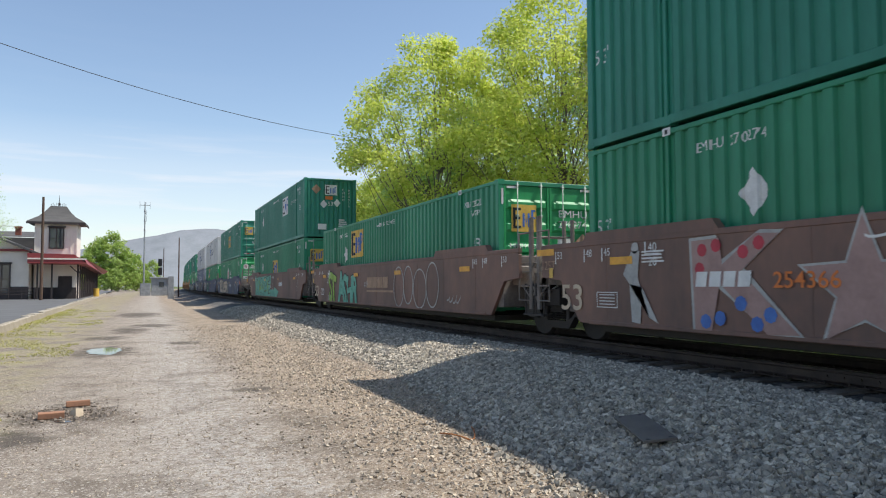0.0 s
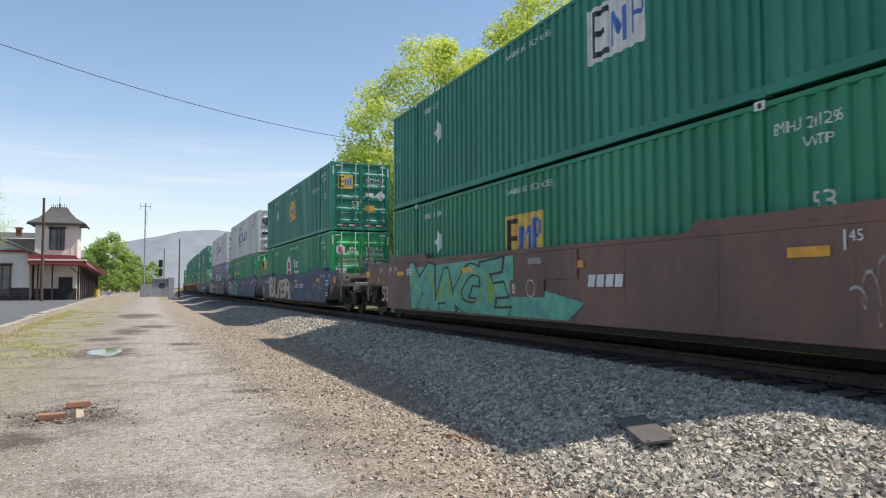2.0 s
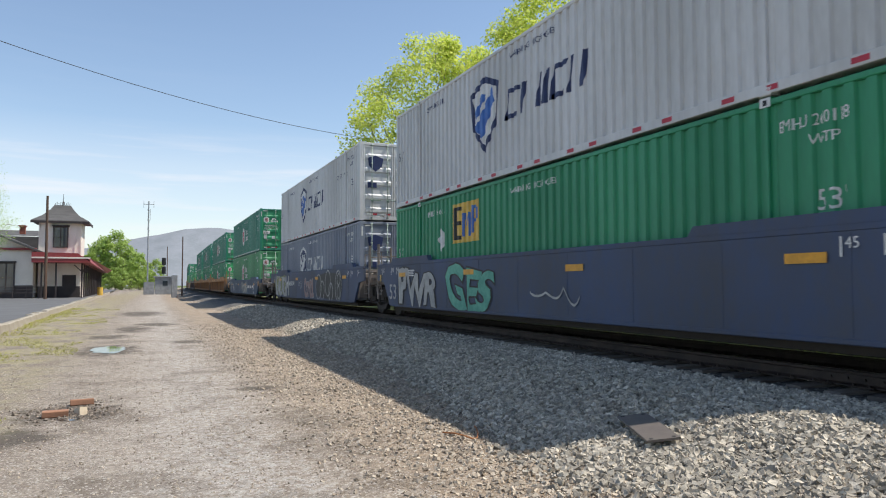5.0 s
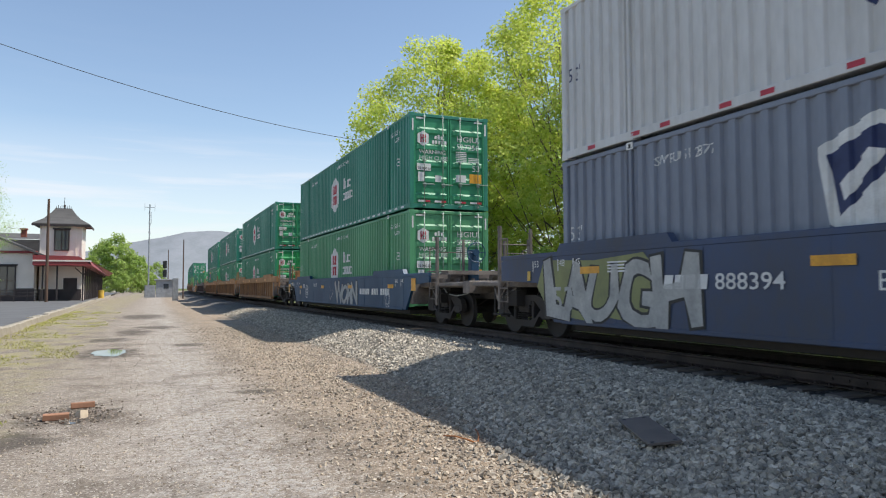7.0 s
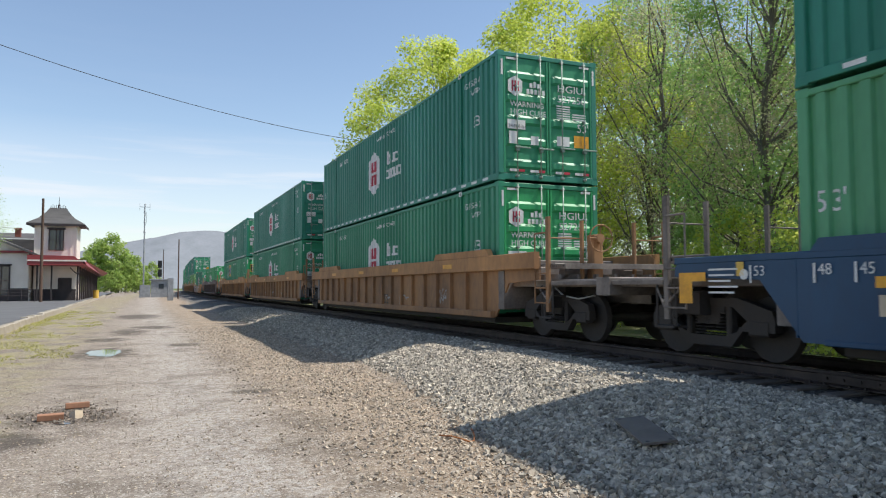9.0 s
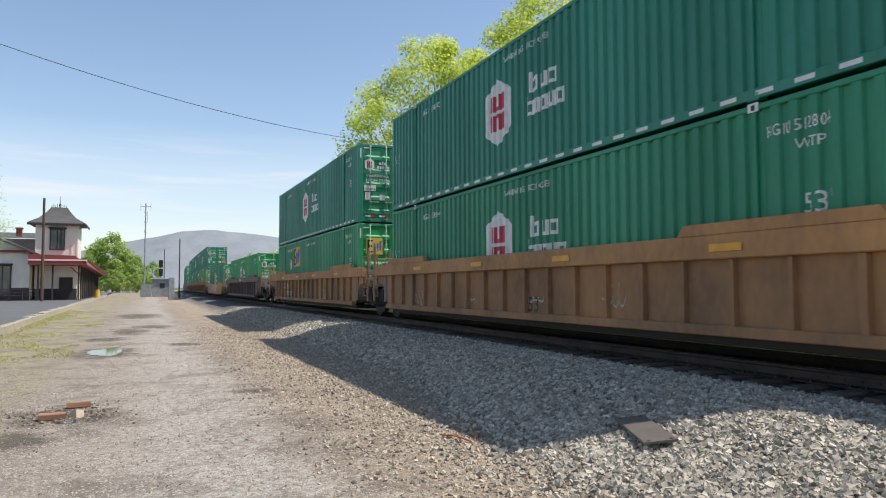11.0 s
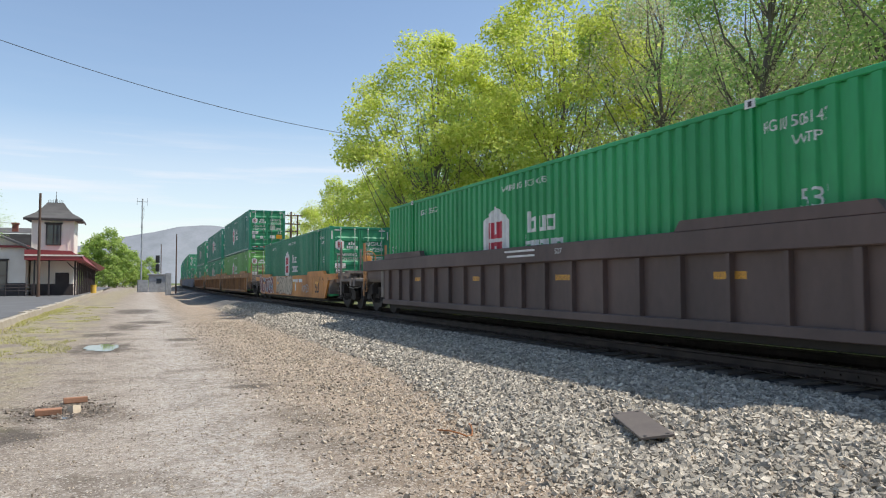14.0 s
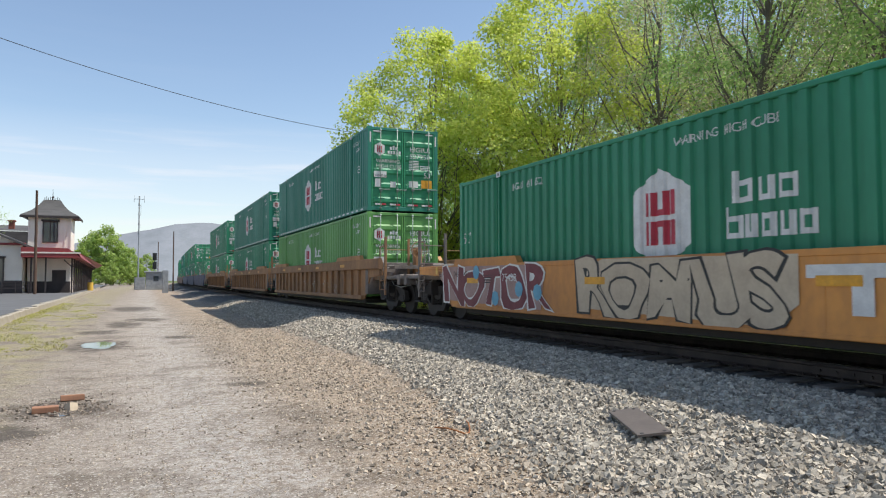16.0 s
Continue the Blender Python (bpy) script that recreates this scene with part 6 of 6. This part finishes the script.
    c.face([(-5.6, 81.8, 4.55), (-5.3, 81.8, 3.95), (-5.9, 130, 3.6), (-5.2, 130, 4.05)])
    c.face([(-10.7, 81.8, 3.95), (-5.3, 81.8, 3.95), (-5.9, 130, 3.6), (-10.7, 130, 3.6)])
    part("canopy", c, REDROOF, s, "red sheet canopy roof")
    part("canopy_beam", Build().box(-10.7, -5.35, 81.75, 81.83, 4.35, 4.5), WALL, s)
    for k in range(13):
        y = 83 + 3.7 * k
        x = -6.2 - .012 * (y - 83)
        q = Build().box(x - .09, x + .09, y - .09, y + .09, PLAT, 3.9, .015)
        q.tube((x, y, 3.0), (x + .75, y, 3.75), .05).tube((x, y, 3.0), (x - .75, y, 3.75), .05)
        part("canopy_post", q, DARKWALL, s)
    part("front_post", Build().box(-8.6, -8.45, 82.2, 82.35, PLAT, 3.95).box(-9.9, -9.75, 82.2, 82.35, PLAT, 3.95), DARKWALL, s)
    part("rear_wall", Build().box(-10.6, -9.3, 89.6, 131, PLAT, 4.0), DARKWALL, s)
    part("doorway", Build().box(-8.2, -6.9, 84.9, 85.02, PLAT, 2.7), DARKWALL, s, "dark doorway under the canopy")
    part("wall_base", Build().box(-10.5, -6.48, 84.94, 84.99, PLAT, 1.5), DARKWALL, s)


station()


def railing():
    r = thing("platform_railing", pose(0, 0, 0), "dark metal railing on the platform beside the station", "railing")
    for z in (.55, .85, 1.15):
        part("rail", Build().tube((-22, 79.5, PLAT + z), (-9.6, 79.5, PLAT + z), .03), DARKWALL, r)
    for k in range(12):
        part("post", Build().tube((-22 + 1.12 * k, 79.5, PLAT), (-22 + 1.12 * k, 79.5, PLAT + 1.2), .035), DARKWALL, r)


railing()


def pole(name, x, y, h, r, label, arms=(), z=0.0, mat=None, group=""):
    p = thing(name, pose(x, y, z), label, "pole", group)
    part("shaft", Build().tube((0, 0, -.2), (0, 0, h), r, r * .7, n=10), mat or POLEM, p)
    for zz, w in arms:
        a = part("crossarm", Build().box(-w / 2, w / 2, -.06, .06, zz - .06, zz + .06, .01), POLEM, p)
        for k in range(4):
            part("insulator", Build().tube((-w / 2 + .15 + k * (w - .3) / 3, 0, zz + .06), (-w / 2 + .15 + k * (w - .3) / 3, 0, zz + .24), .05, .03), GREYM, a)
    return p


pole("utility_pole", -8.85, 77, 9.9, .15, "bare brown timber pole standing on the platform", z=PLAT)
lp = pole("street_lamp", 15.3, 38, 9.7, .14, "dark timber pole with a small bracket lamp among trees", z=.1)
part("bracket", Build().pipe([(0, 0, 6.7), (-.7, -.1, 7.0), (-1.15, -.15, 6.95)], .03), GREYM, lp)
part("lamp_head", Build().box(-1.4, -1.05, -.25, -.05, 6.82, 6.98, .03), GREYM, lp)
pole("utility_pole", 14.7, 75, 9.0, .13, "timber utility pole with crossarms beside the track", ((8.6, 2.4), (7.7, 2.0), (6.9, 1.4)), z=.1)
pole("utility_pole", 16.0, 78, 9.0, .12, "timber utility pole beside the track", z=.1)
pole("utility_pole", 4.9, 110, 8.6, .11, "slim timber pole beside the lane", z=.1)
pole("utility_pole", 3.6, 140, 8.6, .1, "slim timber pole beside the lane", z=.1)
m = pole("radio_mast", .3, 158, 19.0, .16, "tall slim grey lattice mast with small aerials", mat=GREYM)
part("aerial", Build().box(-1.0, 1.0, -.04, .04, 18.3, 18.4).box(-1.0, -.94, -.04, .04, 17.6, 19.1).box(.94, 1.0, -.04, .04, 17.6, 19.1).box(.3, .36, -.04, .04, 15, 17.4), GREYM, m)
for k in range(9):
    part("lattice", Build().box(-.24, .24, -.02, .02, 1 + 2 * k, 1.08 + 2 * k).tube((-.22, 0, 1 + 2 * k), (.22, 0, 3 + 2 * k), .03, n=4), GREYM, m)


def hut():
    h = thing("signal_hut", pose(2.95, 131, 0), "small grey metal equipment hut at the lane's end", "hut")
    part("body", Build().box(-1.5, 1.5, -1.2, 1.2, 0, 2.9, .04), GREYM, h)
    part("roof", Build().box(-1.75, 1.75, -1.45, 1.45, 2.9, 3.15, .05), GREYM, h)
    part("window", Build().box(-.3, .5, -1.24, -1.2, 1.5, 2.3), GLASS, h)
    c = thing("relay_cabinet", pose(.5, 130, 0), "pale grey metal relay cabinet beside the lane", "cabinet")
    part("body", Build().box(-.85, .85, -.5, .5, 0, 2.1, .04), GREYM, c)
    part("door", Build().box(-.75, .75, -.53, -.5, .15, 1.95, .02), GREYM, c)
    c2 = copy_thing(c, pose(3.35, 96, 0) @ Matrix.Diagonal((1, 1, 1, 1)))
    tagged(c2, "narrow grey metal signal cabinet beside the track", "cabinet")
    c2.scale = (.42, .6, 1.35)
    g = thing("railway_signal", pose(3.0, 139, 0), "black railway signal with two heads on a mast", "signal")
    part("mast", Build().tube((0, 0, 0), (0, 0, 6.6), .09), GREYM, g)
    for z in (4.4, 6.0):
        hd = part("signal_head", Build().box(-.35, .35, -.12, .1, z - .75, z + .6, .05), M["black"], g)
        for k in range(3):
            part("hood", Build().tube((0, -.12, z + .35 - .42 * k), (0, -.4, z + .35 - .42 * k), .13, n=10), M["black"], hd)
    part("ladder", Build().tube((.2, .1, 0), (.2, .1, 6), .025).tube((.5, .1, 0), (.5, .1, 6), .025), GREYM, g)
    y = thing("waste_barrel", pose(-5.4, 101, PLAT), "bright yellow barrel standing on the platform", "barrel")
    part("drum", Build().tube((0, 0, 0), (0, 0, 1.0), .34, n=16), M["yellow"], y)
    part("rim", Build().tube((0, 0, 1.0), (0, 0, 1.05), .36, n=16), M["yellow"], y)


hut()


def wire():
    w = Build()
    a, b_ = Vector((-13.5, 26.0, 12.37)), Vector((15.3, 38.0, 9.69))
    pts = []
    for i in range(41):
        k = i / 40
        p = a.lerp(b_, k)
        p.z -= 4 * 1.32 * k * (1 - k)
        pts.append(p)
    w.pipe(pts, .013, 6)
    tagged(part("overhead_wire", w, M["black"]), "thin dark overhead wire sagging across the lane", "wire")


wire()


# ---- loose things on the lane ----
def bricks():
    bm = surface("worn brick", (0.40, 0.20, 0.115), (0.27, 0.14, 0.085), rough=.9, coarse=8, fine=60, mix=1, bump=.4)
    for x, y, rz, rx, lab in ((-.98, 9.75, 4, 3, "weathered red brick lying in a muddy hollow"), (-.75, 10.55, 8, -4, "weathered red brick lying in a muddy hollow")):
        b = thing("brick", pose(x, y, ground_z(x, y) + .005, rx, 0, rz), lab, "brick", "bricks in the hollow")
        part("body", Build().box(-.14, .14, -.05, .05, 0, .075, .008), bm, b)
    b = thing("broken_brick", pose(-.72, 9.85, ground_z(-.72, 9.85), 8, 10, 35), "broken pale brick piece lying in mud", "brick")
    part("body", Build().prism([(-.08, 0), (.07, 0), (.05, .06), (-.03, .10)][::-1], -.05, .05), M["cream"], b)


bricks()


def puddle(x, y, rx, ry, seed):
    m = shared(("water",), lambda: bpy.data.materials.new("puddle water"))
    n, l, b = nodes_of(m)
    b.inputs["Base Color"].default_value, b.inputs["Roughness"].default_value, b.inputs["Specular IOR Level"].default_value = (.05, .045, .04, 1), .03, .8
    rn = random.Random(seed)
    pts = []
    for i in range(36):
        a = 2 * math.pi * i / 36
        k = 1 + .35 * noise.noise((math.cos(a) * 1.5, math.sin(a) * 1.5, seed)) + .12 * rn.uniform(-1, 1)
        pts.append((x + rx * k * math.cos(a), y + ry * k * math.sin(a), max(ground_z(x, y), ground_z(x + rx, y), ground_z(x - rx, y), ground_z(x, y + ry), ground_z(x, y - ry)) + .006))
    tagged(part("puddle", Build().face(pts), m), "shallow muddy puddle reflecting the sky", "puddle", kind="structure")


puddle(-.83, 19.4, .40, .95, 3)
puddle(-.8, 9.55, .13, .14, 7)


def steel_plate():
    p = thing("steel_plate", pose(4.32, 5.38, ground_z(4.32, 5.38) + .06, 2, -6, -21.8), "flat rusty steel plate with bolt holes lying on ballast", "metal plate")
    m = surface("dull grey brown steel plate", (0.17, 0.145, 0.125), (0.13, 0.11, 0.10), rough=.6, metal=.3, coarse=3, fine=30, mix=1, bump=.15)
    part("body", Build().box(-.15, .15, -.48, .48, 0, .022, .004), m, p)
    for x in (-.1, .1):
        for y in (-.44, .44):
            o = part("bolt_hole", shared(("bolt_hole",), lambda: Build().tube((0, 0, .0), (0, 0, .004), .018, n=10).mesh("bolt_hole", M["black"])), None, p)
            o.location = (x, y, .021)


steel_plate()


def rusty_strap():
    pts = [(2.9 + .55 * k / 9, 6.9 - .35 * math.sin(k * .5), ground_z(2.9, 6.8) + .03 + .02 * math.sin(k * 1.3)) for k in range(10)]
    tagged(part("rusty_wire", Build().pipe(pts, .009, 6), surface("orange rust", (.38, .15, .05), (.25, .10, .04), rough=.9, coarse=8, bump=.2)), "bent rusty wire lying on the gravel", "wire")


rusty_strap()


def scatter(name, label, material, count, place, size, seed, flat=.6):
    """Many angular stones as one joined mesh."""
    rng = np.random.default_rng(seed)
    base = np.array([(-1, -1, -1), (1, -1, -1), (1, 1, -1), (-1, 1, -1), (-1, -1, 1), (1, -1, 1), (1, 1, 1), (-1, 1, 1)], float) * .5
    quads = np.array([(3, 2, 1, 0), (4, 5, 6, 7), (0, 1, 5, 4), (1, 2, 6, 5), (2, 3, 7, 6), (3, 0, 4, 7)])
    pts = place(rng, count)
    s = size * rng.uniform(.45, 1.25, count)
    v = base[None] * rng.uniform(.45, 1.25, (count, 8, 3)) * np.stack([s, s * rng.uniform(.6, 1, count), s * flat * rng.uniform(.6, 1.2, count)], 1)[:, None]
    a, b, c = rng.uniform(0, 6.28, count), rng.uniform(-.8, .8, count), rng.uniform(-.8, .8, count)
    o, i = np.zeros(count), np.ones(count)
    ra = np.stack([np.cos(a), -np.sin(a), o, np.sin(a), np.cos(a), o, o, o, i], 1).reshape(-1, 3, 3)
    rb = np.stack([np.cos(b), o, np.sin(b), o, i, o, -np.sin(b), o, np.cos(b)], 1).reshape(-1, 3, 3)
    rc = np.stack([i, o, o, o, np.cos(c), -np.sin(c), o, np.sin(c), np.cos(c)], 1).reshape(-1, 3, 3)
    v = np.einsum("nij,nkj->nki", ra @ rb @ rc, v)
    z = np.array([ground_z(x, y) for x, y in pts]) + s * flat * rng.uniform(0, .45, count)
    v += np.concatenate([pts, z[:, None]], 1)[:, None]
    b = Build()
    b.v, b.f = v.reshape(-1, 3).tolist(), (quads[None] + 8 * np.arange(count)[:, None, None]).reshape(-1, 4).tolist()
    me = bpy.data.meshes.new(name)
    me.from_pydata(b.v, [], b.f)
    me.materials.append(material)
    tagged(new(name, me), label, "gravel", kind="stuff")


STONE = surface("pale crushed limestone", (0.56, 0.495, 0.395), (0.22, 0.197, 0.16), rough=.85, coarse=9, fine=60, mix=1, bump=.4, island=1, spread=.45)
PEBBLE = surface("tan and grey pebbles", (0.47, 0.41, 0.33), (0.31, 0.245, 0.175), rough=.9, coarse=5, fine=60, mix=1, bump=.3, island=1, spread=.5)


def band(x0, x1, y0, y1, power=1.0, toe=0.0):
    def place(rng, n):
        y = y0 + (y1 - y0) * rng.random(n) ** power
        x = x0 + (x1 - x0) * rng.random(n)
        if toe:
            x = np.where((x < x0 + toe) & (rng.random(n) > ((x - x0) / toe)), x + toe, x)
        return np.stack([x, y], 1)
    return place


def bank_band(y0, y1, power):
    """Places on the bank, thinning out at its toe."""
    def place(rng, n):
        y = y0 + (y1 - y0) * rng.random(n) ** power
        s = np.array([toe(q) for q in y])
        k = rng.random(n)
        k = np.where((k < .2) & (rng.random(n) > k / .2), k + .2, k)
        return np.stack([s + (6.95 - s) * k, y], 1)
    return place


def track_band(rng, n):
    y = 1.0 + 45 * rng.random(n) ** 1.7
    return np.stack([7.8 + 2.3 * rng.random(n), y], 1)


scatter("ballast_stones", "pale crushed limestone ballast on the bank", STONE, 42000, bank_band(2.2, 13, 1.2), .054, 1, .7)
scatter("ballast_stones", "pale crushed limestone ballast along the track", STONE, 22000, bank_band(12.5, 45, 1.6), .068, 2, .7)
scatter("ballast_stones", "dark shaded ballast between the rails", STONE, 4000, track_band, .07, 5)
scatter("lane_pebbles", "small tan and grey pebbles strewn on the lane", PEBBLE, 16000, band(-2.6, 3.9, 3.2, 34, 2.4), .017, 3)
scatter("lane_pebbles", "small tan pebbles at the ballast's foot", PEBBLE, 14000, band(1.2, 4.8, 3.4, 30, 1.8, 1.4), .038, 4)
MUD = surface("dark wet clods", (0.11, 0.085, 0.065), (0.26, 0.21, 0.16), rough=.7, coarse=8, fine=50, mix=1, bump=.4, island=1, spread=.5)
scatter("mud_clods", "dark wet clods and chips in a muddy hollow", MUD, 500, lambda rng, n: np.stack([-.85 + .3 * rng.normal(size=n), 9.95 + .38 * rng.normal(size=n)], 1), .03, 9)


def grass():
    rng = random.Random(12)
    b = Build()
    n = 0
    while n < 17000:
        y = 9 + 45 * rng.random() ** 1.4
        x = -1.5 - 3.1 * rng.random()
        k = noise.noise((x * .8, y * .35, 4)) + .5 * noise.noise((x * 2.1, y * 1.6, 1)) + .2 * (-2.5 - x)
        if k < .16:
            n += .2
            continue
        z, h = ground_z(x, y), rng.uniform(.015, .05) * (1.9 if x < -4.0 else 1)
        a, w = rng.uniform(0, 6.28), rng.uniform(.006, .014)
        dx, dy = math.cos(a), math.sin(a)
        b.face([(x - dy * w, y + dx * w, z), (x + dy * w, y - dx * w, z), (x + dx * h * .7, y + dy * h * .7, z + h)])
        n += 1
    tagged(part("grass", b, leafy("thin dry green grass", (.30, .32, .07), (.52, .48, .16), .35)), "thin yellow-green grass at the lane's edge", "grass", kind="stuff")


grass()


# ---- everything that moves ----
def motions():
    ticks = [k * 1.0 for k in range(17)]
    for c, u in CARS:
        walk(c, [(t, on_track(START[u] - travelled(t))) for t in ticks])
    for c, u, z in CONTAINERS:
        walk(c, [(t, on_track(START[u] - travelled(t)) @ pose(0, SHIFT.get(u, 0), z)) for t in ticks])
    near = {c.name for c, u in CARS if u < 15}
    for w, q, c in WHEELS:
        if c.name in near:
            walk(w, [(k / 30, pose(0, q, .455, math.degrees(travelled(k / 30) / .455))) for k in range(481)])


motions()
